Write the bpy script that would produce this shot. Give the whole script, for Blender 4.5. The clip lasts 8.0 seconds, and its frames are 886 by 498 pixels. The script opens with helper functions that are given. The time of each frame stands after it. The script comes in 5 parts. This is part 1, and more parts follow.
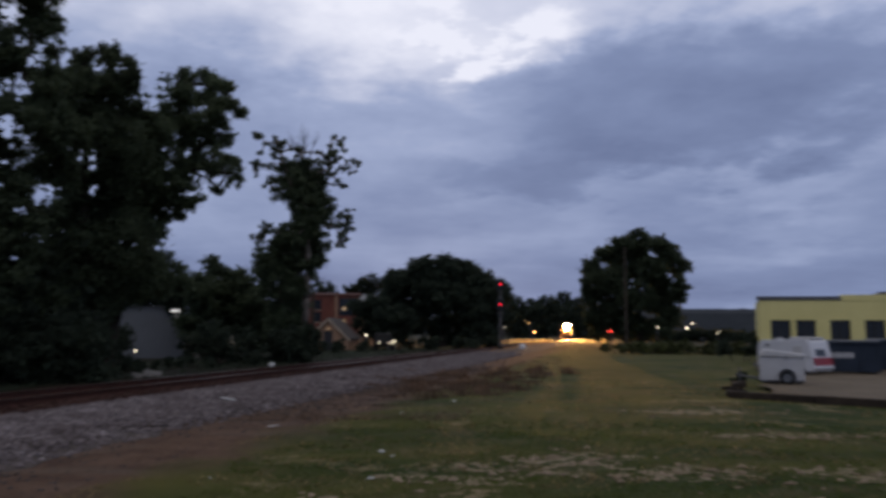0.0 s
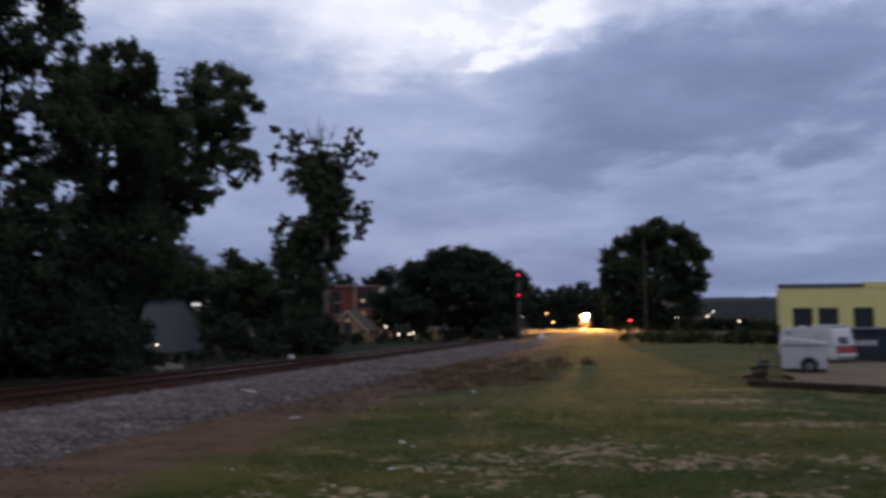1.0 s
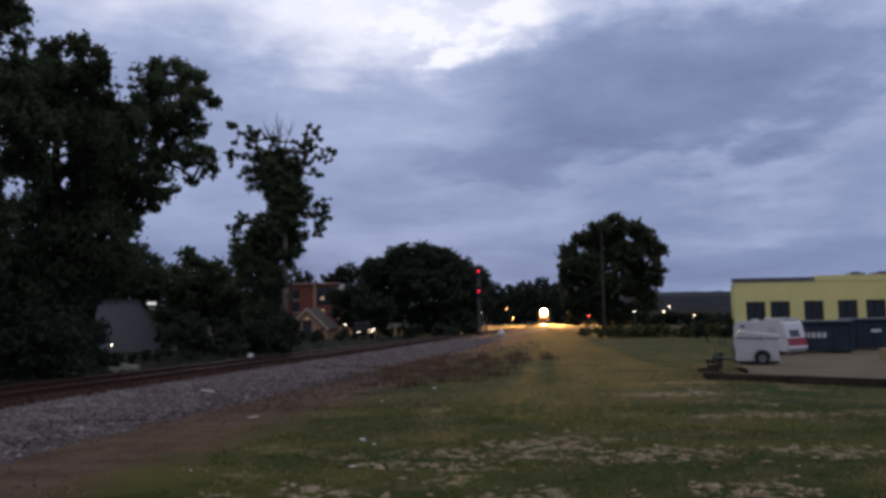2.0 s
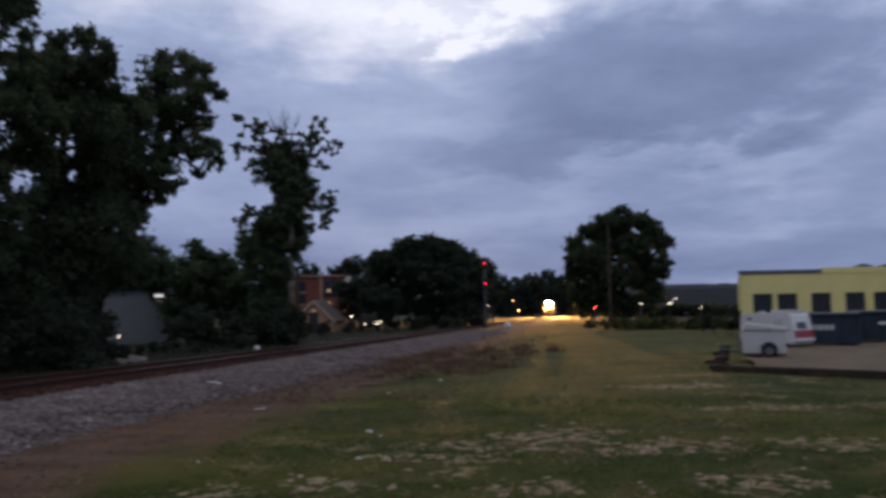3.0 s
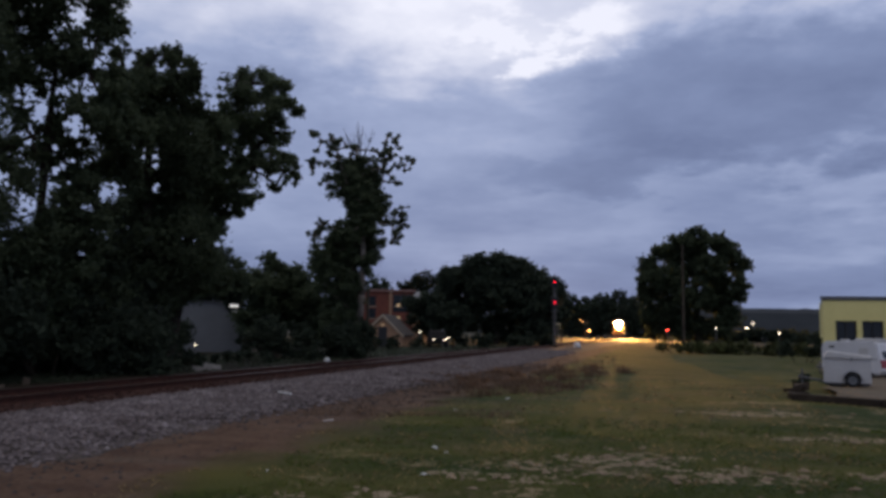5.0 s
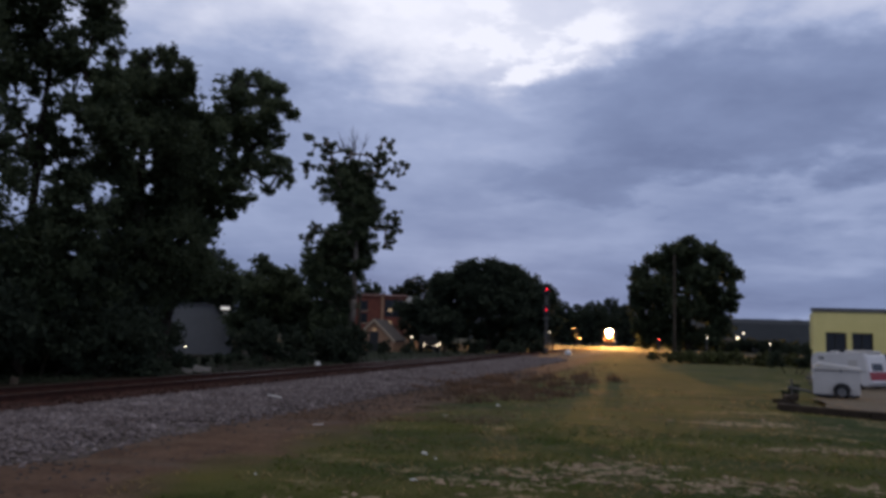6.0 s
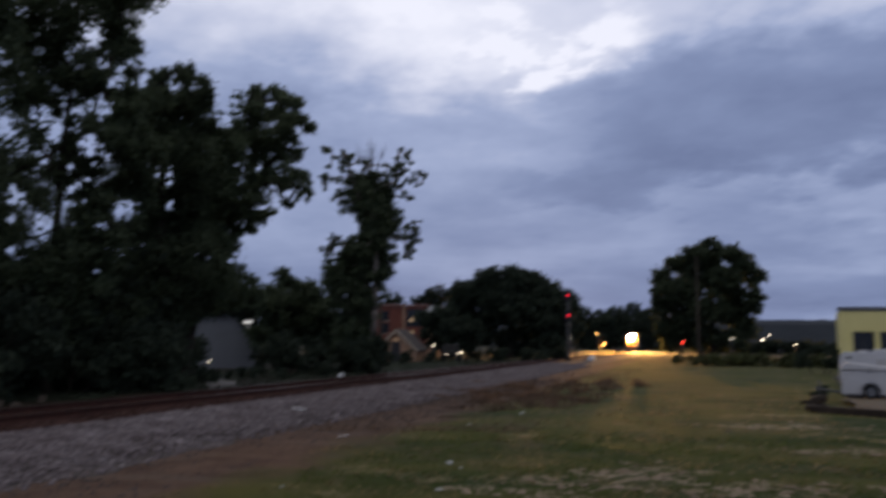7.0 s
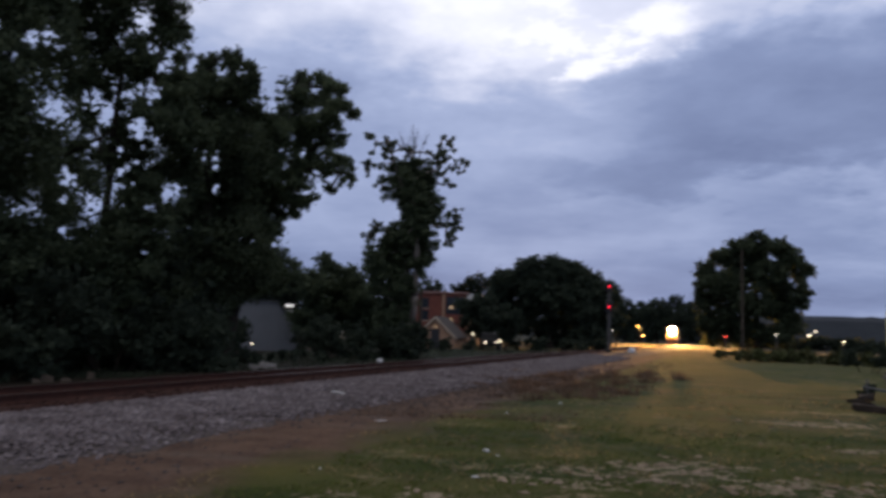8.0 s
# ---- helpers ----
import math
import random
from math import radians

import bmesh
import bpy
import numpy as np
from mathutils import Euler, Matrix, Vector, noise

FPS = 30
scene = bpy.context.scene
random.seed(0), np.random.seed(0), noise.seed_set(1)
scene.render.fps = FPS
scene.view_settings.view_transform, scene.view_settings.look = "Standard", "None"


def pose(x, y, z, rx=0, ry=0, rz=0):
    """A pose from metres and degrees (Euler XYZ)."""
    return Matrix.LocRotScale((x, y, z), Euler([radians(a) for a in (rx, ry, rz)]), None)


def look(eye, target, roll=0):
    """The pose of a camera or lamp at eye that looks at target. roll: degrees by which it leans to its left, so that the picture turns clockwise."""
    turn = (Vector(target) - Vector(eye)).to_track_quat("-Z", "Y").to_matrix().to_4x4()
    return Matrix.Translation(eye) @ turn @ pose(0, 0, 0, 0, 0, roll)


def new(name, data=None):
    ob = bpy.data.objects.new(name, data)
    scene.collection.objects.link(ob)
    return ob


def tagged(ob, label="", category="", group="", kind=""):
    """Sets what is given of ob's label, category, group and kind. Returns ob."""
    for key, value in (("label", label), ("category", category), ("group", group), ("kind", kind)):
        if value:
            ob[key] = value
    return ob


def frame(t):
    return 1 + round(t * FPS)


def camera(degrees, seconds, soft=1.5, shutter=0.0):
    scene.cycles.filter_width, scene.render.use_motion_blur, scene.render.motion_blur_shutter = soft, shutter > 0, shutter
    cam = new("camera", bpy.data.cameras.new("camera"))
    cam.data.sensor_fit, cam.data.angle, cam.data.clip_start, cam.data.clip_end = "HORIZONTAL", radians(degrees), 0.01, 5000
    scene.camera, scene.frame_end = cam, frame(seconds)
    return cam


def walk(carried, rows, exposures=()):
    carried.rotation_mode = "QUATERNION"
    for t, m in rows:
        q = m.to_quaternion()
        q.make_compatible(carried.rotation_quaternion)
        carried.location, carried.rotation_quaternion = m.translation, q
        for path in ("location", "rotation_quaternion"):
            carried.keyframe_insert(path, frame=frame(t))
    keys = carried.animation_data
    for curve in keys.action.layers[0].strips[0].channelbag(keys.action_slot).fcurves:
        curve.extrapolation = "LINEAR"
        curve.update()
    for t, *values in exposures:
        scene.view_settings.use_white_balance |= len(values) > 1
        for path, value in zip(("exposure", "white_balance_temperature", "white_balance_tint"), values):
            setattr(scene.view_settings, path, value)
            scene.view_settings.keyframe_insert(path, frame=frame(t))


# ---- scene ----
SHAKE = [
    (0.0, 96.10, -0.20, -1.40), (0.1, 96.04, -0.37, -0.72), (0.2, 96.00, -0.26, -0.36), (0.3, 95.98, -0.03, -0.12),
    (0.4, 96.00, 0.19, 0.08), (0.5, 95.98, 0.44, 0.12), (0.6, 95.87, 0.61, 0.20), (0.7, 95.85, 0.92, 0.17),
    (0.8, 95.64, 0.91, 0.17), (0.9, 95.43, 0.70, 0.43), (1.0, 95.47, 0.30, -0.04), (1.1, 95.39, 0.79, -1.83),
    (1.2, 95.37, 0.46, -3.36), (2.3, 94.99, 0.98, -2.79), (2.4, 94.91, 0.65, -2.75), (2.5, 94.88, -0.04, -3.15),
    (2.6, 94.86, -0.89, -3.45), (2.7, 94.79, -0.95, -3.67), (2.8, 94.71, -0.40, -3.51), (2.9, 94.68, 0.48, -3.03),
    (3.0, 94.65, 0.88, -2.45), (3.1, 94.59, 1.05, -1.75), (3.2, 94.51, 1.00, -1.29), (3.3, 94.46, 0.64, -0.70),
    (3.4, 94.48, 0.28, -0.25), (3.5, 94.55, -0.00, 0.00), (3.6, 94.79, 0.03, 0.33), (3.7, 95.04, 0.03, 0.31),
    (3.8, 95.28, -0.05, 0.19), (3.9, 95.59, 0.18, -0.10), (4.0, 95.81, 0.31, -0.42), (4.1, 95.79, 0.28, -0.36),
    (4.2, 95.91, 0.26, -0.43), (4.3, 95.76, -0.09, -0.38), (4.4, 95.57, -0.35, 0.00), (4.5, 95.60, -0.60, 0.47),
    (4.6, 95.55, -1.05, 1.46), (4.7, 95.61, -0.72, 2.74), (5.8, 96.20, -1.19, 1.12), (5.9, 96.20, -1.42, 1.53),
    (6.0, 96.28, -1.67, 1.83), (6.1, 96.48, -1.85, 1.93), (6.2, 96.67, -1.71, 1.86), (6.3, 96.87, -1.46, 1.68),
    (6.4, 97.12, -1.19, 1.59), (6.5, 97.34, -0.68, 1.44), (6.6, 97.42, -0.72, 1.44), (6.7, 97.48, -0.60, 1.58),
    (6.8, 97.36, -0.60, 1.85), (6.9, 97.21, -0.41, 2.51), (7.0, 96.88, -0.32, 3.41), (7.1, 96.40, -0.55, 4.41),
    (7.2, 96.18, -0.34, 5.51), (7.3, 95.84, -1.05, 6.24), (7.4, 95.75, -1.56, 6.62), (7.5, 95.69, -1.79, 6.75),
    (7.6, 95.64, -2.26, 6.87), (7.7, 95.66, -2.20, 6.91), (7.8, 95.71, -2.12, 6.89), (7.9, 95.82, -1.98, 6.68),
    (8.0, 95.95, -1.77, 6.21),
]
EXPOSURES = [(t, stops, 6600, 10) for t, stops in ((0.0, 0.10), (0.5, 0.26), (1.0, 0.27), (2.5, 0.27), (3.0, 0.22), (3.5, 0.37), (4.0, 0.27), (4.5, 0.16), (6.0, 0.19), (6.5, 0.30), (7.0, 0.16), (7.5, 0.33), (8.0, 0.35))]
cam = camera(58.2, 8.0, soft=3.4, shutter=1.0)
walk(cam, [(t, pose(0, 0, 1.7, rx, ry, rz)) for t, rx, ry, rz in SHAKE], EXPOSURES)

# ---- world: dusk sky under broken cloud ----
HEADING = 13.2          # bearing of the railway, degrees right of straight ahead


def bearing(az, dist):
    return Vector((dist * math.sin(radians(az)), dist * math.cos(radians(az)), 0))


def trk(s, p, z=0.0):
    """s metres along the railway, p metres to its side from the standing place."""
    c, n = math.cos(radians(HEADING)), math.sin(radians(HEADING))
    return Vector((s * n - p * c, s * c + p * n, z))


def aim(az, el):
    a, e = radians(az), radians(el)
    return (math.sin(a) * math.cos(e), math.cos(a) * math.cos(e), math.sin(e))


def build_world():
    w = bpy.data.worlds.new("dusk_sky")
    scene.world = w
    w.use_nodes = True
    nt = w.node_tree
    nt.nodes.clear()
    N, L = nt.nodes.new, nt.links.new

    def vec(op, a, b=None):
        n = N("ShaderNodeVectorMath")
        n.operation = op
        for i, v in enumerate((a, b)):
            if v is None:
                continue
            if isinstance(v, (tuple, list)):
                n.inputs[i].default_value = v
            else:
                L(v, n.inputs[i])
        return n

    def num(op, a, b=0.0):
        n = N("ShaderNodeMath")
        n.operation = op
        for i, v in enumerate((a, b)):
            if isinstance(v, (int, float)):
                n.inputs[i].default_value = v
            else:
                L(v, n.inputs[i])
        return n.outputs[0]

    def smooth(v, a, b, lo, hi):
        n = N("ShaderNodeMapRange")
        n.interpolation_type = "SMOOTHSTEP"
        for i, q in enumerate((a, b, lo, hi)):
            n.inputs[i + 1].default_value = q
        L(v, n.inputs[0])
        return n.outputs[0]

    way = N("ShaderNodeTexCoord").outputs["Generated"]
    sep = N("ShaderNodeSeparateXYZ")
    L(way, sep.inputs[0])
    high = num("ADD", num("MAXIMUM", sep.outputs[2], 0.0), 0.16)
    flat = N("ShaderNodeCombineXYZ")
    L(num("DIVIDE", sep.outputs[0], high), flat.inputs[0])
    L(num("DIVIDE", sep.outputs[1], high), flat.inputs[1])

    def cloud(scale, detail, rough, shift):
        n = N("ShaderNodeTexNoise")
        n.inputs["Scale"].default_value = scale
        n.inputs["Detail"].default_value = detail
        n.inputs["Roughness"].default_value = rough
        L(vec("ADD", flat.outputs[0], shift).outputs[0], n.inputs["Vector"])
        return n

    puffs = cloud(7.0, 6, 0.6, (5.2, 2.9, 1))
    big, fine = cloud(1.1, 5, 0.55, (3.1, 7.7, 0)), cloud(3.2, 8, 0.6, (1.3, 0.4, 2))
    bend = vec("MULTIPLY", vec("SUBTRACT", fine.outputs["Color"], (0.5, 0.5, 0.5)).outputs[0], (0.30, 0.20, 0.15))
    warped = vec("ADD", way, bend.outputs[0]).outputs[0]

    def bank(az, el, wide, tall, edge):
        off = vec("MULTIPLY", vec("SUBTRACT", warped, aim(az, el)).outputs[0], (1 / wide, 1 / wide, 1 / tall))
        return smooth(vec("LENGTH", off.outputs[0]).outputs["Value"], edge, 1.15, 1.0, 0.0)

    t = num("ADD", 0.40, num("MULTIPLY", num("SUBTRACT", big.outputs["Fac"], 0.5), 0.75))
    t = num("ADD", t, num("MULTIPLY", num("SUBTRACT", fine.outputs["Fac"], 0.5), smooth(sep.outputs[2], 0.08, 0.30, 0.16, 0.46)))
    t = num("ADD", t, num("MULTIPLY", bank(-1, 20.5, 0.28, 0.085, 0.1), 0.27))
    t = num("SUBTRACT", t, smooth(sep.outputs[2], 0.02, 0.22, 0.16, 0.0))
    t = num("ADD", t, num("MULTIPLY", num("MULTIPLY", bank(4.2, 20.4, 0.125, 0.050, 0.3), smooth(puffs.outputs["Fac"], 0.42, 0.60, 0.0, 1.0)), 0.40))
    t = num("ADD", t, num("MULTIPLY", bank(-10, 26, 0.55, 0.14, 0.3), 0.38))
    t = num("SUBTRACT", t, num("MULTIPLY", bank(20.0, 16.5, 0.25, 0.098, 0.60), 0.29))
    t = num("SUBTRACT", t, num("MULTIPLY", bank(10, 11.5, 0.2, 0.035, 0.4), 0.16))
    t = num("ADD", t, num("MULTIPLY", bank(25, 9.5, 0.11, 0.04, 0.2), 0.14))
    t = num("ADD", t, num("MULTIPLY", bank(27, 24, 0.36, 0.13, 0.2), 0.19))
    t = num("SUBTRACT", t, num("MULTIPLY", bank(20, 4.0, 0.30, 0.045, 0.3), 0.07))
    ramp = N("ShaderNodeValToRGB")
    stops = ((0.0, (0.140, 0.180, 0.320)), (0.25, (0.200, 0.252, 0.42)), (0.5, (0.312, 0.372, 0.562)), (0.75, (0.52, 0.56, 0.72)), (1.0, (0.78, 0.80, 0.92)))
    while len(ramp.color_ramp.elements) < len(stops):
        ramp.color_ramp.elements.new(0.5)
    for e, (at, c) in zip(ramp.color_ramp.elements, stops):
        e.position, e.color = at, (*c, 1)
    L(t, ramp.inputs[0])
    sky = N("ShaderNodeTexSky")
    sky.sky_type = "NISHITA"
    sky.sun_disc = False
    sky.sun_elevation, sky.sun_rotation = radians(2.0), radians(0)
    glow = vec("MULTIPLY", sky.outputs[0], (0.05, 0.05, 0.05))
    mix = N("ShaderNodeMix")
    mix.data_type = "RGBA"
    mix.inputs[0].default_value = 0.985
    L(glow.outputs[0], mix.inputs[6])
    over = N("ShaderNodeMix")
    over.data_type = "RGBA"
    over.inputs[7].default_value = (0.66, 0.64, 0.65, 1)
    L(smooth(sep.outputs[2], 0.42, 0.72, 0.0, 0.85), over.inputs[0])
    L(ramp.outputs[0], over.inputs[6])
    L(over.outputs[2], mix.inputs[7])
    bg = N("ShaderNodeBackground")
    bg.inputs[1].default_value = 1.0
    L(mix.outputs[2], bg.inputs[0])
    L(bg.outputs[0], N("ShaderNodeOutputWorld").inputs[0])


build_world()
sun = new("sun", bpy.data.lights.new("sun", "SUN"))
sun.data.energy, sun.data.angle, sun.data.color = 0.10, radians(30), (0.95, 0.95, 1.0)
sun.matrix_world = look((0, 40, 30), (0, 0, 15))


# ---- materials ----
def mat(name, colour, rough=0.8, metal=0.0, second=None, scale=4.0, bump=0.0, bump_scale=40.0, spread=0.0, emit=None, power=0.0, alpha_glass=False, stretch=(1, 1, 1), third=None, thin=0.0):
    """Two-scale noise between colours, with fine relief; spread varies the tone from piece to piece."""
    m = bpy.data.materials.new(name)
    m.use_nodes = True
    nt = m.node_tree
    N, L = nt.nodes.new, nt.links.new
    b = nt.nodes["Principled BSDF"]
    b.inputs["Roughness"].default_value, b.inputs["Metallic"].default_value = rough, metal
    b.inputs["Specular IOR Level"].default_value = 0.12 if rough >= 0.75 else 0.5
    if emit:
        b.inputs["Emission Color"].default_value = (*emit, 1)
        b.inputs["Emission Strength"].default_value = power
    if alpha_glass:
        b.inputs["Transmission Weight"].default_value = 0.6
        b.inputs["IOR"].default_value = 1.45
    second = second or tuple(c * 0.72 for c in colour)
    tc = N("ShaderNodeTexCoord")
    mp = N("ShaderNodeMapping")
    mp.inputs["Scale"].default_value = stretch
    L(tc.outputs["Object"], mp.inputs[0])
    a, f = N("ShaderNodeTexNoise"), N("ShaderNodeTexNoise")
    a.inputs["Scale"].default_value, a.inputs["Detail"].default_value = scale, 4
    f.inputs["Scale"].default_value, f.inputs["Detail"].default_value = scale * 9, 3
    L(mp.outputs[0], a.inputs["Vector"])
    L(mp.outputs[0], f.inputs["Vector"])
    add = N("ShaderNodeMath")
    add.operation = "MULTIPLY_ADD"
    add.inputs[1].default_value = 0.45
    L(f.outputs["Fac"], add.inputs[0])
    half = N("ShaderNodeMath")
    half.operation = "MULTIPLY_ADD"
    half.inputs[1].default_value, half.inputs[2].default_value = 0.8, -0.12
    L(a.outputs["Fac"], half.inputs[0])
    L(half.outputs[0], add.inputs[2])
    r = N("ShaderNodeValToRGB")
    r.color_ramp.elements[0].position, r.color_ramp.elements[1].position = 0.3, 0.7
    r.color_ramp.elements[0].color, r.color_ramp.elements[1].color = (*second, 1), (*colour, 1)
    if third:
        e = r.color_ramp.elements.new(0.82)
        e.color = (*third, 1)
    L(add.outputs[0], r.inputs[0])
    out = r.outputs[0]
    if spread:
        hsv = N("ShaderNodeHueSaturation")
        which = N("ShaderNodeNewGeometry").outputs["Random Per Island"]
        info = N("ShaderNodeObjectInfo").outputs["Random"]
        s = N("ShaderNodeMath")
        s.operation = "ADD"
        L(which, s.inputs[0])
        L(info, s.inputs[1])
        mr = N("ShaderNodeMapRange")
        for i, q in enumerate((0.0, 2.0, 1 - spread, 1 + spread)):
            mr.inputs[i + 1].default_value = q
        L(s.outputs[0], mr.inputs[0])
        L(mr.outputs[0], hsv.inputs["Value"])
        L(out, hsv.inputs["Color"])
        out = hsv.outputs[0]
    L(out, b.inputs["Base Color"])
    if bump:
        nz, bp = N("ShaderNodeTexNoise"), N("ShaderNodeBump")
        nz.inputs["Scale"].default_value, nz.inputs["Detail"].default_value = bump_scale, 5
        bp.inputs["Strength"].default_value, bp.inputs["Distance"].default_value = 1.0, bump
        L(mp.outputs[0], nz.inputs["Vector"])
        L(nz.outputs["Fac"], bp.inputs["Height"])
        L(bp.outputs[0], b.inputs["Normal"])
    if thin:
        tr, both = N("ShaderNodeBsdfTranslucent"), N("ShaderNodeMixShader")
        L(out, tr.inputs["Color"])
        both.inputs[0].default_value = thin
        L(b.outputs[0], both.inputs[1])
        L(tr.outputs[0], both.inputs[2])
        L(both.outputs[0], nt.nodes["Material Output"].inputs["Surface"])
    return m


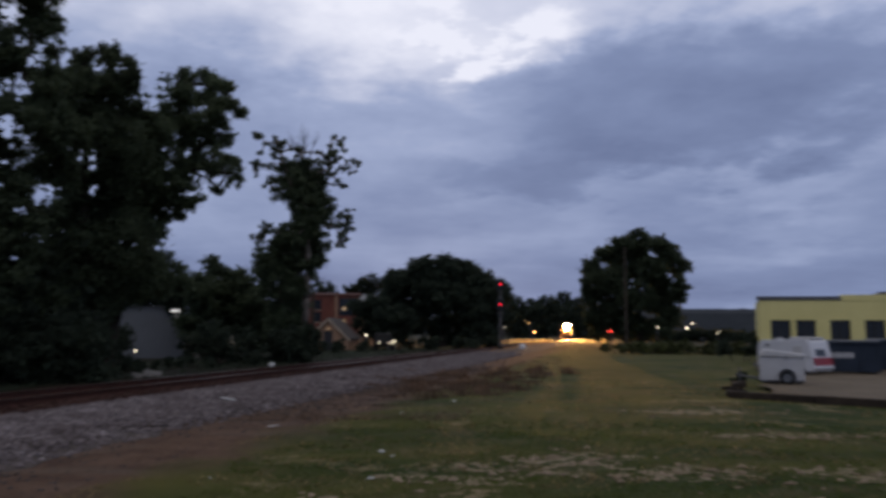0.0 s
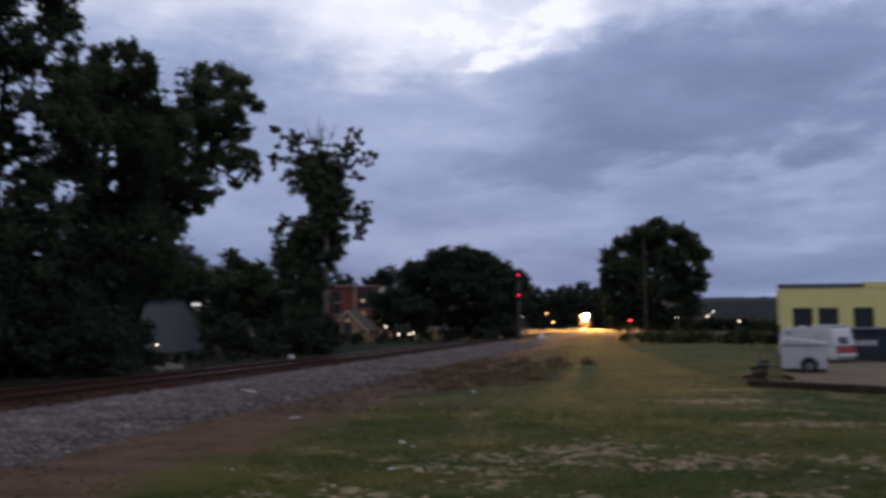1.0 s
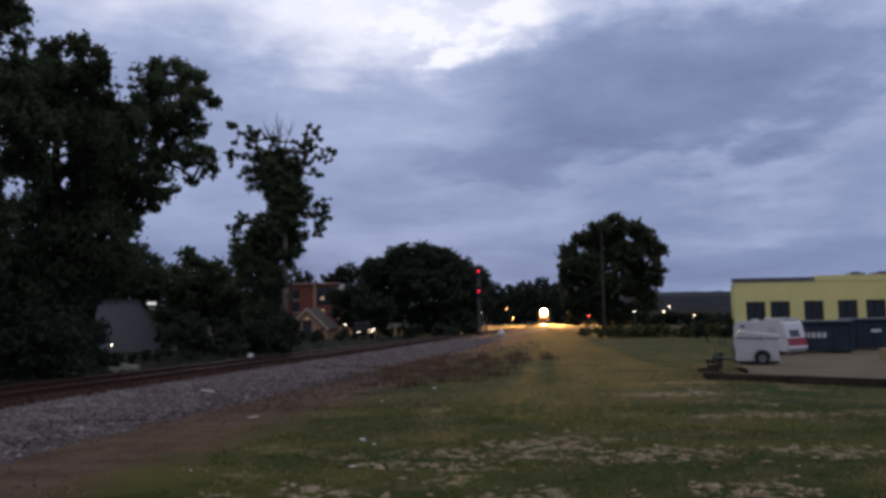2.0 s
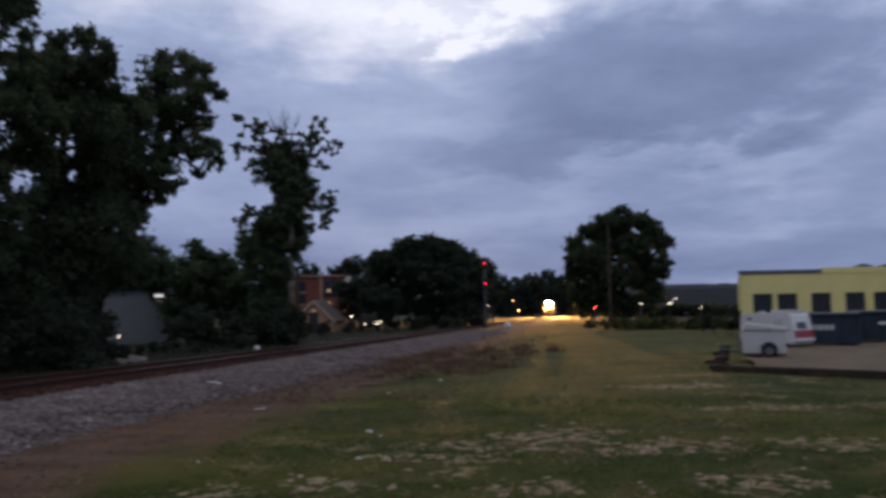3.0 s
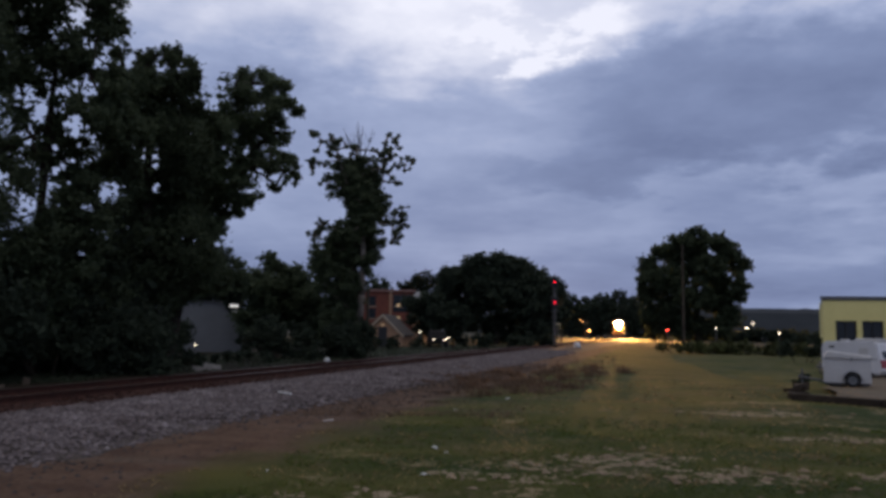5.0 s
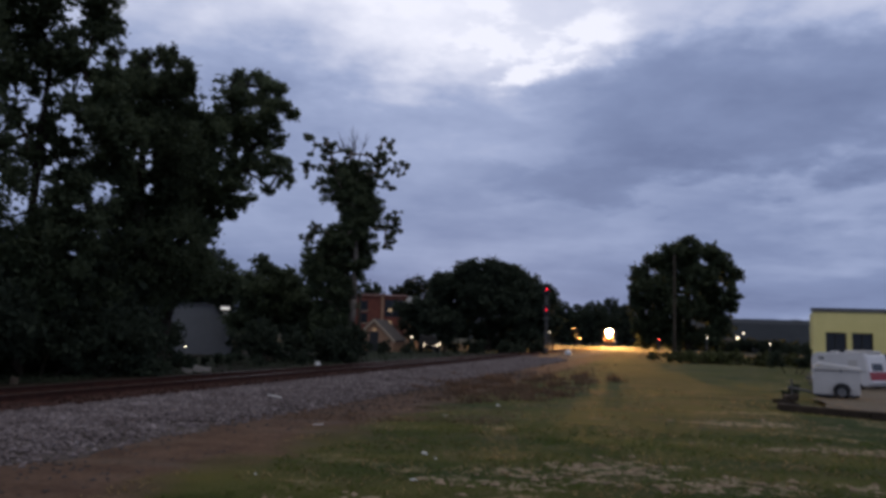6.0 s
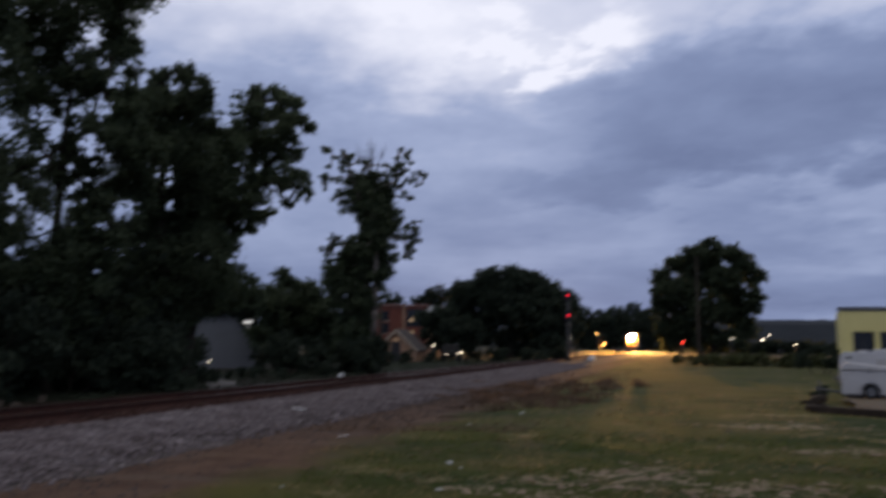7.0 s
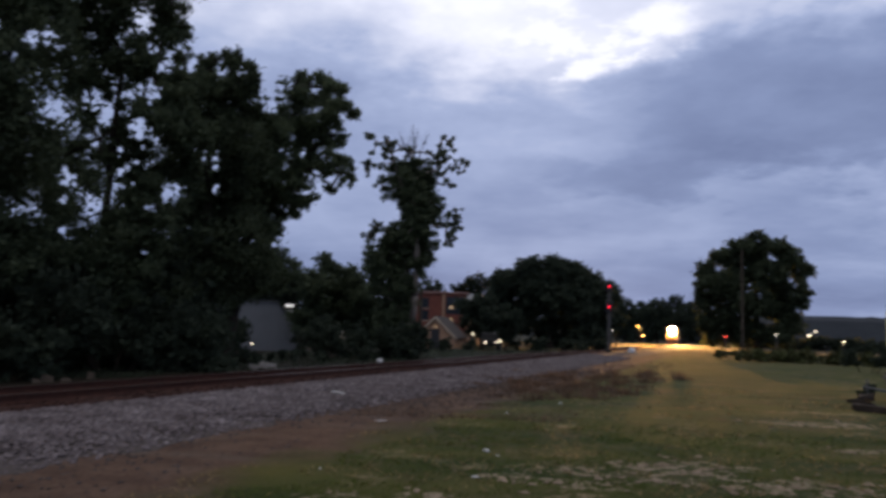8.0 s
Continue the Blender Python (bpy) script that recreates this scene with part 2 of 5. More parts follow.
M = dict(
    blade=mat("grass_blade", (0.076, 0.105, 0.020), 0.8, second=(0.050, 0.072, 0.013), spread=0.35, thin=0.5),
    straw=mat("dry_grass", (0.32, 0.25, 0.13), 0.85, second=(0.17, 0.12, 0.06), spread=0.5, thin=0.5),
    thatch=mat("dry_thatch", (0.235, 0.182, 0.130), 0.95, second=(0.12, 0.09, 0.06), spread=0.6, scale=3),
    weed=mat("rusty_weed", (0.150, 0.104, 0.074), 0.85, second=(0.095, 0.066, 0.047), spread=0.5, thin=0.5),
    gravel=mat("gravel_bed", (0.088, 0.074, 0.070), 0.95, second=(0.046, 0.037, 0.034), scale=6, bump=0.03, bump_scale=14),
    stone=mat("crushed_stone", (0.140, 0.120, 0.122), 0.9, second=(0.058, 0.046, 0.046), scale=1.3, spread=1.1, third=(0.29, 0.265, 0.275)),
    rustbed=mat("rust_stained_ballast", (0.058, 0.025, 0.019), 0.95, second=(0.026, 0.015, 0.013), scale=3, bump=0.05, bump_scale=14),
    rustone=mat("rust_stained_stone", (0.066, 0.030, 0.024), 0.9, second=(0.034, 0.019, 0.017), scale=9, spread=0.7),
    tie=mat("creosote_timber", (0.075, 0.045, 0.032), 0.9, second=(0.03, 0.02, 0.016), scale=3, bump=0.01, bump_scale=30, spread=0.4),
    rail=mat("rusty_rail_side", (0.070, 0.030, 0.022), 0.85, metal=0.1, second=(0.038, 0.019, 0.015), scale=5),
    railtop=mat("polished_rail_head", (0.16, 0.135, 0.12), 0.36, metal=1.0, scale=5),
    bark=mat("bark", (0.055, 0.044, 0.034), 0.95, second=(0.025, 0.02, 0.016), scale=3, bump=0.05, bump_scale=8, stretch=(1, 1, 0.25)),
    palebark=mat("pale_bark", (0.24, 0.21, 0.18), 0.9, second=(0.12, 0.10, 0.085), scale=3, bump=0.03, bump_scale=8, stretch=(1, 1, 0.25)),
    leaf=mat("leaf", (0.090, 0.114, 0.064), 0.75, second=(0.056, 0.072, 0.040), spread=0.5, scale=0.6, thin=0.4),
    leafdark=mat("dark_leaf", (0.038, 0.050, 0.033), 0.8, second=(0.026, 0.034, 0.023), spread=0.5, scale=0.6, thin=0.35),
    hedge=mat("hedge_leaf", (0.075, 0.085, 0.03), 0.75, second=(0.045, 0.05, 0.02), spread=0.4, scale=0.6),
    yellow=mat("yellow_wall_paint", (0.80, 0.70, 0.29), 0.7, second=(0.70, 0.61, 0.24), scale=0.7, bump=0.004, bump_scale=60),
    cap=mat("dark_metal_coping", (0.13, 0.13, 0.135), 0.6, metal=0.3, scale=1.5),
    glass=mat("dark_window_glass", (0.02, 0.024, 0.028), 0.2, second=(0.012, 0.014, 0.018)),
    frame=mat("window_frame", (0.05, 0.05, 0.05), 0.8),
    white=mat("white_paint", (0.56, 0.55, 0.54), 0.5, second=(0.44, 0.43, 0.42), scale=1.2, bump=0.002, bump_scale=20),
    carwhite=mat("white_car_paint", (0.66, 0.66, 0.67), 0.3, second=(0.58, 0.58, 0.60), scale=1.0),
    red=mat("red_reflective_panel", (0.30, 0.016, 0.026), 0.4, second=(0.22, 0.012, 0.018), scale=2),
    rubber=mat("tyre_rubber", (0.022, 0.022, 0.023), 0.85, bump=0.004),
    steel=mat("galvanised_steel", (0.38, 0.38, 0.39), 0.5, metal=0.7, scale=5),
    navy=mat("navy_painted_steel", (0.040, 0.052, 0.072), 0.75, second=(0.026, 0.034, 0.048), scale=1.4, bump=0.003),
    black=mat("black_plastic", (0.018, 0.018, 0.02), 0.6),
    asphalt=mat("worn_parking_gravel", (0.150, 0.122, 0.090), 0.95, second=(0.095, 0.076, 0.055), scale=0.8, bump=0.01, bump_scale=30),
    kerb=mat("weathered_timber_edging", (0.06, 0.045, 0.033), 0.95, second=(0.025, 0.02, 0.016), scale=3, bump=0.015, bump_scale=20, spread=0.4),
    card=mat("tan_cardboard", (0.36, 0.27, 0.15), 0.9, scale=2),
    brick=mat("red_brick", (0.20, 0.07, 0.048), 0.9, second=(0.12, 0.045, 0.034), scale=1.5, bump=0.005, spread=0.3),
    tan=mat("tan_siding", (0.40, 0.24, 0.15), 0.85, second=(0.31, 0.185, 0.115), scale=1),
    trim=mat("cream_trim", (0.52, 0.42, 0.30), 0.8),
    shingle=mat("dark_shingle", (0.10, 0.085, 0.08), 0.95, second=(0.05, 0.045, 0.042), scale=4, spread=0.3),
    sheet=mat("grey_metal_sheet", (0.165, 0.172, 0.18), 0.6, metal=0.1, second=(0.13, 0.136, 0.142), scale=0.6),
    pole=mat("weathered_pole_wood", (0.09, 0.072, 0.055), 0.9, second=(0.055, 0.043, 0.034), scale=3, stretch=(1, 1, 0.2)),
    palewood=mat("bleached_board_wood", (0.26, 0.245, 0.225), 0.9, second=(0.17, 0.155, 0.14), scale=4, stretch=(0.3, 1, 1)),
    mast=mat("signal_mast_paint", (0.14, 0.13, 0.125), 0.5, metal=0.4),
    loco=mat("dark_locomotive_paint", (0.045, 0.035, 0.03), 0.5, second=(0.03, 0.025, 0.022), scale=1),
    locostripe=mat("yellow_locomotive_paint", (0.55, 0.38, 0.05), 0.5, scale=1),
    litter=mat("white_litter", (0.72, 0.72, 0.70), 0.7, scale=6),
    hill=mat("distant_wooded_hill", (0.030, 0.036, 0.042), 1.0, second=(0.020, 0.024, 0.03), scale=0.02, bump=2.0, bump_scale=0.05),
    headlamp=mat("headlamp_glow", (0.9, 0.8, 0.6), 0.3, emit=(1.0, 0.48, 0.12), power=130000.0),
    ditch=mat("small_lamp_glow", (0.9, 0.8, 0.6), 0.3, emit=(1.0, 0.60, 0.22), power=6.0),
    redlamp=mat("red_lamp_glow", (0.6, 0.02, 0.02), 0.3, emit=(1.0, 0.012, 0.04), power=3.2),
    redfar=mat("red_stop_lamp_glow", (0.6, 0.02, 0.02), 0.3, emit=(1.0, 0.05, 0.03), power=30.0),
    orange=mat("sodium_lamp_glow", (0.9, 0.6, 0.3), 0.3, emit=(1.0, 0.45, 0.12), power=25.0),
    whitelamp=mat("white_lamp_glow", (0.9, 0.9, 0.9), 0.3, emit=(1.0, 0.86, 0.62), power=9.0),
    tube=mat("fluorescent_tube_glow", (0.9, 0.9, 0.9), 0.3, emit=(1.0, 0.97, 0.92), power=0.5),
    rustroof=mat("rust_red_roofing", (0.075, 0.032, 0.027), 0.9, second=(0.07, 0.03, 0.026), scale=2),
    litwindow=mat("lit_window_glow", (0.6, 0.5, 0.3), 0.3, emit=(1.0, 0.62, 0.30), power=0.3),
)


# worn straw patches in the grass: x, y, half width, half depth
PATCHES = ((6.1, 17.8, 1.3, 0.7), (6.1, 13.7, 1.4, 0.36), (1.8, 10.3, 0.75, 0.6), (1.55, 10.9, 0.5, 0.4), (2.4, 11.1, 0.5, 0.5), (0.45, 9.5, 0.75, 0.35), (0.7, 10.3, 0.35, 0.35), (-0.25, 9.8, 0.5, 0.25), (-0.85, 8.3, 0.5, 0.4), (3.3, 9.8, 0.9, 0.6), (3.4, 7.7, 0.7, 0.5), (1.3, 7.9, 0.6, 0.3), (5.3, 9.8, 0.8, 0.5), (-1.9, 8.0, 0.5, 0.3))


def ground_material():
    """Mown grass with worn straw patches, and a bare earth strip beside the gravel."""
    m = bpy.data.materials.new("grass_ground")
    m.use_nodes = True
    nt = m.node_tree
    N, L = nt.nodes.new, nt.links.new
    b = nt.nodes["Principled BSDF"]
    b.inputs["Roughness"].default_value = 0.95
    b.inputs["Specular IOR Level"].default_value = 0.1
    tc = N("ShaderNodeTexCoord").outputs["Object"]

    def noise_tex(scale, detail=4, stretch=(1, 1, 1)):
        mp, n = N("ShaderNodeMapping"), N("ShaderNodeTexNoise")
        mp.inputs["Scale"].default_value = stretch
        L(tc, mp.inputs[0])
        L(mp.outputs[0], n.inputs["Vector"])
        n.inputs["Scale"].default_value, n.inputs["Detail"].default_value = scale, detail
        return n.outputs["Fac"]

    def ramp(v, a, b_, lo=0.0, hi=1.0):
        n = N("ShaderNodeMapRange")
        n.interpolation_type = "SMOOTHSTEP"
        for i, q in enumerate((a, b_, lo, hi)):
            n.inputs[i + 1].default_value = q
        L(v, n.inputs[0])
        return n.outputs[0]

    def num(op, a, b_):
        n = N("ShaderNodeMath")
        n.operation = op
        for i, v in enumerate((a, b_)):
            if isinstance(v, (int, float)):
                n.inputs[i].default_value = v
            else:
                L(v, n.inputs[i])
        return n.outputs[0]

    def mix(f, a, b_):
        n = N("ShaderNodeMix")
        n.data_type = "RGBA"
        L(f, n.inputs[0])
        for i, v in ((6, a), (7, b_)):
            if isinstance(v, tuple):
                n.inputs[i].default_value = (*v, 1)
            else:
                L(v, n.inputs[i])
        return n.outputs[2]

    side = N("ShaderNodeVectorMath")
    side.operation = "DOT_PRODUCT"
    L(tc, side.inputs[0])
    side.inputs[1].default_value = trk(0, 1)
    p = side.outputs["Value"]
    sep = N("ShaderNodeSeparateXYZ")
    L(tc, sep.inputs[0])
    grass = mix(ramp(noise_tex(0.32, 5, (0.6, 1.3, 1)), 0.38, 0.62), (0.021, 0.035, 0.006), (0.064, 0.064, 0.014))
    grass = mix(ramp(noise_tex(9, 3), 0.45, 0.75, 0, 0.5), grass, (0.062, 0.060, 0.022))
    worn = num("MULTIPLY", ramp(noise_tex(1.0, 6, (0.8, 0.9, 1)), 0.52, 0.66), ramp(noise_tex(0.16, 2), 0.38, 0.6))
    clods = ramp(noise_tex(5.2, 8, (1.1, 0.8, 1)), 0.46, 0.57)
    grass = mix(num("MULTIPLY", num("MULTIPLY", worn, clods), 0.9), grass, (0.234, 0.180, 0.108))

    def patch(x, y, wide, deep):
        off = N("ShaderNodeVectorMath")
        off.operation = "SUBTRACT"
        L(tc, off.inputs[0])
        off.inputs[1].default_value = (x, y, 0)
        sc = N("ShaderNodeVectorMath")
        sc.operation = "MULTIPLY"
        L(off.outputs[0], sc.inputs[0])
        sc.inputs[1].default_value = (1 / wide, 1 / deep, 0)
        ln = N("ShaderNodeVectorMath")
        ln.operation = "LENGTH"
        L(sc.outputs[0], ln.inputs[0])
        return ramp(num("ADD", ln.outputs["Value"], num("MULTIPLY", num("SUBTRACT", noise_tex(2.2, 5), 0.5), 2.0)), 0.75, 1.05, 1, 0)

    thatch = num("MULTIPLY", ramp(noise_tex(0.55, 5), 0.46, 0.66), ramp(noise_tex(2.4, 5), 0.34, 0.62))
    grass = mix(num("MULTIPLY", thatch, 0.55), grass, (0.100, 0.074, 0.040))
    for x, y, wide, deep in PATCHES:
        grass = mix(num("MULTIPLY", num("MULTIPLY", patch(x, y, wide, deep), clods), 0.95), grass, (0.255, 0.200, 0.140))
    edge = num("ADD", p, num("MULTIPLY", num("SUBTRACT", noise_tex(0.5, 5), 0.5), 3.0))
    earth = mix(ramp(noise_tex(1.6, 6), 0.3, 0.7), (0.069, 0.042, 0.031), (0.114, 0.073, 0.053))
    earth = mix(ramp(noise_tex(11, 6), 0.35, 0.7, 0, 0.6), earth, (0.045, 0.025, 0.016))
    earth = mix(ramp(noise_tex(0.7, 4, (1, 1.6, 1)), 0.5, 0.75, 0, 0.55), earth, (0.10, 0.085, 0.07))
    strip = num("MULTIPLY", ramp(edge, 4.6, 5.8), ramp(p, 15.0, 22.0, 1.0, 0.0))
    col = mix(strip, grass, earth)
    # ground tone darkened beyond the track, full from 17 to 40 m aside
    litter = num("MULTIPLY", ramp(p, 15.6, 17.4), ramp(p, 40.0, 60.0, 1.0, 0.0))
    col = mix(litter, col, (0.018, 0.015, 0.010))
    far = ramp(sep.outputs[1], 60.0, 120.0)
    col = mix(far, col, (0.034, 0.031, 0.016))
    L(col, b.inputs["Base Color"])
    bp = N("ShaderNodeBump")
    bp.inputs["Distance"].default_value = 0.03
    L(noise_tex(22, 5), bp.inputs["Height"])
    L(bp.outputs[0], b.inputs["Normal"])
    return m


M["ground"] = ground_material()


# ---- mesh helpers ----
def link(name, bm, material, parent=None, label="", smooth=False):
    me = bpy.data.meshes.new(name)
    bm.to_mesh(me)
    bm.free()
    for x in (material if isinstance(material, (list, tuple)) else [material]):
        me.materials.append(x)
    if smooth:
        me.polygons.foreach_set("use_smooth", [True] * len(me.polygons))
    ob = new(name, me)
    ob.parent = parent
    if label:
        ob["label"] = label
    return ob


part = link


def raw(name, verts, faces, material, parent=None):
    me = bpy.data.meshes.new(name)
    me.from_pydata(verts, [], faces)
    me.materials.append(material)
    ob = new(name, me)
    ob.parent = parent
    return ob


def thing(name, place, label, category, group="", turn=0.0, kind=""):
    e = new(name)
    e.empty_display_size = 0.2
    e.matrix_basis = pose(place[0], place[1], place[2] if len(place) > 2 else 0, 0, 0, turn)
    return tagged(e, label, category, group, kind)


def box(x0, x1, y0, y1, z0, z1, bevel=0.0, bm=None):
    bm = bm or bmesh.new()
    m = Matrix.Translation(((x0 + x1) / 2, (y0 + y1) / 2, (z0 + z1) / 2)) @ Matrix.Diagonal((x1 - x0, y1 - y0, z1 - z0, 1))
    made = bmesh.ops.create_cube(bm, size=1, matrix=m)["verts"]
    if bevel:
        edges = list({e for v in made for e in v.link_edges})
        bmesh.ops.bevel(bm, geom=edges, offset=bevel, segments=2, affect="EDGES", profile=0.6)
    return bm


def tube(a, b, r0, r1, n=10, bm=None):
    bm = bm or bmesh.new()
    a, b = Vector(a), Vector(b)
    q = (b - a).to_track_quat("Z", "Y").to_matrix().to_4x4()
    m = Matrix.Translation((a + b) / 2) @ q
    bmesh.ops.create_cone(bm, cap_ends=True, segments=n, radius1=r0, radius2=r1, depth=(b - a).length, matrix=m)
    return bm


def prism(profile, x0, x1, bevel=0.0):
    """A y-z outline drawn out along x."""
    bm = bmesh.new()
    lo = [bm.verts.new((x0, y, z)) for y, z in profile]
    hi = [bm.verts.new((x1, y, z)) for y, z in profile]
    n = len(profile)
    bm.faces.new(lo[::-1])
    bm.faces.new(hi)
    for i in range(n):
        bm.faces.new((lo[i], lo[(i + 1) % n], hi[(i + 1) % n], hi[i]))
    bmesh.ops.recalc_face_normals(bm, faces=bm.faces)
    if bevel:
        bmesh.ops.bevel(bm, geom=bm.edges[:], offset=bevel, segments=2, affect="EDGES")
    return bm


# ---- ground, gravel and railway ----
def lift(x, y):
    return 0.05 * noise.noise((x * 0.12, y * 0.12, 0)) + 0.02 * noise.noise((x * 0.7, y * 0.7, 3))


def build_ground():
    rings = [0.0, 2, 4, 5, 6, 7, 8, 9, 10, 11, 12, 13, 14, 16, 18, 20, 23, 26, 30, 35, 40, 50, 65, 85, 120, 180, 300, 600, 1200, 2600]
    n = 96
    verts, faces = [(0, 0, 0)], []
    for r in rings[1:]:
        for i in range(n):
            a = 2 * math.pi * i / n
            x, y = r * math.sin(a), r * math.cos(a)
            verts.append((x, y, lift(x, y) if r < 60 else 0.0))
    for i in range(n):
        faces.append((0, 1 + (i + 1) % n, 1 + i))
    for k in range(len(rings) - 2):
        for i in range(n):
            a, b = 1 + k * n + i, 1 + k * n + (i + 1) % n
            faces.append((a, b, b + n, a + n))
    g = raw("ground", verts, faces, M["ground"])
    tagged(g, "mown patchy grass with bare earth strip beside the railway", "ground", kind="structure")


TOP = 0.30      # rail head height


def bed_profile(p):
    pts = ((6.6, -0.10), (7.1, -0.06), (7.8, 0.02), (9.0, 0.10), (10.4, 0.16), (11.0, 0.16), (12.0, 0.13), (15.2, 0.14), (16.4, 0.0), (17.2, -0.08))
    return float(np.interp(p, [a for a, _ in pts], [b for _, b in pts]))


def build_bed(name, p0, p1, material, label, steps):
    verts, faces = [], []
    ss = list(np.arange(-30, 60, 1.0)) + list(np.arange(60, 340, 10.0))
    for s in ss:
        for j in range(steps + 1):
            p = p0 + (p1 - p0) * j / steps
            w = 0.9 * noise.noise((s * 0.3, 9.0, p0)) + 0.5 * noise.noise((s * 0.9, 4.0, p0)) if j == 0 else 0.0
            verts.append(trk(s, p + w, bed_profile(p) + 0.03 * noise.noise((s * 0.8, p * 0.8, 1))))
    for i in range(len(ss) - 1):
        for j in range(steps):
            a = i * (steps + 1) + j
            faces.append((a, a + steps + 1, a + steps + 2, a + 1))
    ob = raw(name, verts, faces, material)
    tagged(ob, label, "gravel", kind="structure")


def scatter_stones(name, p0, p1, material, count, label, rng, thin=1.0, reach=70.0, scale=1.0):
    """Crushed stones, thicker near the standing place."""
    s = -2 + reach * rng.random(count) ** 1.9
    p = p0 + (p1 - p0) * rng.random(count) ** thin
    size = scale * (0.012 + 0.036 * rng.random(count) ** 1.9) * (1 + s / 40)
    octa = np.array([(1, 0, 0), (-1, 0, 0), (0, 1, 0), (0, -1, 0), (0, 0, 1), (0, 0, -1)], float)
    tri = np.array([(0, 2, 4), (2, 1, 4), (1, 3, 4), (3, 0, 4), (2, 0, 5), (1, 2, 5), (3, 1, 5), (0, 3, 5)])
    c, n = math.cos(radians(HEADING)), math.sin(radians(HEADING))
    z = np.array([max(bed_profile(q), 0.0) for q in p])
    mid = np.stack([s * n - p * c, s * c + p * n, z + size * 0.3], 1)
    shape = octa[None] * (0.7 + 0.6 * rng.random((count, 6, 1))) * np.array((1, 1, 0.7)) * size[:, None, None]
    ang = rng.random(count) * 6.28
    ca, sa = np.cos(ang)[:, None], np.sin(ang)[:, None]
    x, y = shape[..., 0] * ca - shape[..., 1] * sa, shape[..., 0] * sa + shape[..., 1] * ca
    v = np.stack([x, y, shape[..., 2]], -1) + mid[:, None]
    f = tri[None] + 6 * np.arange(count)[:, None, None]
    ob = raw(name, v.reshape(-1, 3).tolist(), f.reshape(-1, 3).tolist(), material)
    tagged(ob, label, "gravel", kind="stuff")


def build_track():
    track = thing("railway_track", trk(0, 13.2), "rusty single railway track on dark timber ties", "railway track", turn=-HEADING)
    # in the track's own space y runs along it and x to the right of it
    for side in (-0.7525, 0.7525):
        r = TOP
        prof = ((-0.07, r - 0.17), (0.07, r - 0.17), (0.07, r - 0.155), (0.012, r - 0.13), (0.012, r - 0.045), (0.036, r - 0.035), (0.036, r - 0.006), (-0.036, r - 0.006), (-0.036, r - 0.035), (-0.012, r - 0.045), (-0.012, r - 0.13), (-0.07, r - 0.155))
        bm = bmesh.new()
        lo = [bm.verts.new((side + x, -30, z)) for x, z in prof]
        hi = [bm.verts.new((side + x, 335, z)) for x, z in prof]
        for i in range(len(prof)):
            bm.faces.new((lo[i], lo[(i + 1) % len(prof)], hi[(i + 1) % len(prof)], hi[i]))
        bmesh.ops.recalc_face_normals(bm, faces=bm.faces)
        rail = part("rail", bm, M["rail"], track, "rust-brown steel rail")
        part("rail_head", box(side - 0.036, side + 0.036, -30, 335, r - 0.006, r), M["railtop"], rail, "polished running surface")
    tie = box(-1.3, 1.3, -0.115, 0.115, TOP - 0.34, TOP - 0.175, 0.01)
    me = bpy.data.meshes.new("tie")
    tie.to_mesh(me)
    tie.free()
    me.materials.append(M["tie"])
    rng = random.Random(4)
    for i in range(250):
        t = new("tie", me)
        t.parent = track
        t.matrix_basis = pose(rng.uniform(-0.06, 0.06), -6 + i * 0.55, rng.uniform(-0.012, 0.006), 0, 0, rng.uniform(-1.2, 1.2))


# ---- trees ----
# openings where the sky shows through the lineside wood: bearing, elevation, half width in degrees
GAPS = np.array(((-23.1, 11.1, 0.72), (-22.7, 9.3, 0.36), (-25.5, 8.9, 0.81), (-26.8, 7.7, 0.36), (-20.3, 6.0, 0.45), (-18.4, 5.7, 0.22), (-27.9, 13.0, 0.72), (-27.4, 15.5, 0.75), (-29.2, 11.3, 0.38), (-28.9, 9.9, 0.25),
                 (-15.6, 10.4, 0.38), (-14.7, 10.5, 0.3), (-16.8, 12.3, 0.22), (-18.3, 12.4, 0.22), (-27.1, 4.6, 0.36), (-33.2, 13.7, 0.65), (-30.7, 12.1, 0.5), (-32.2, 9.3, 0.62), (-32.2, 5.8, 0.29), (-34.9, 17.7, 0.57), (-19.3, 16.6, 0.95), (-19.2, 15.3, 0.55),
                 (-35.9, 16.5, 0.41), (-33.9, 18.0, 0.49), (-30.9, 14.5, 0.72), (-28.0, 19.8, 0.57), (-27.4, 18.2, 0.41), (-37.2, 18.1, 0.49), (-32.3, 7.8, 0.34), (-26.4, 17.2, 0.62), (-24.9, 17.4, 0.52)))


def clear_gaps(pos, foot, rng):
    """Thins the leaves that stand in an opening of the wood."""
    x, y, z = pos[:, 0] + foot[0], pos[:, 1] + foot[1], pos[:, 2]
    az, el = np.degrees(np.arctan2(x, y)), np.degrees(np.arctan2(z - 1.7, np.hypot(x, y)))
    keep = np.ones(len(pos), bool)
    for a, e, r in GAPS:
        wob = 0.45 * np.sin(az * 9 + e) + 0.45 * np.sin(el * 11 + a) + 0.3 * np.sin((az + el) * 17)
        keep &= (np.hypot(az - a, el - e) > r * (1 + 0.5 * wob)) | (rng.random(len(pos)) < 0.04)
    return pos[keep]


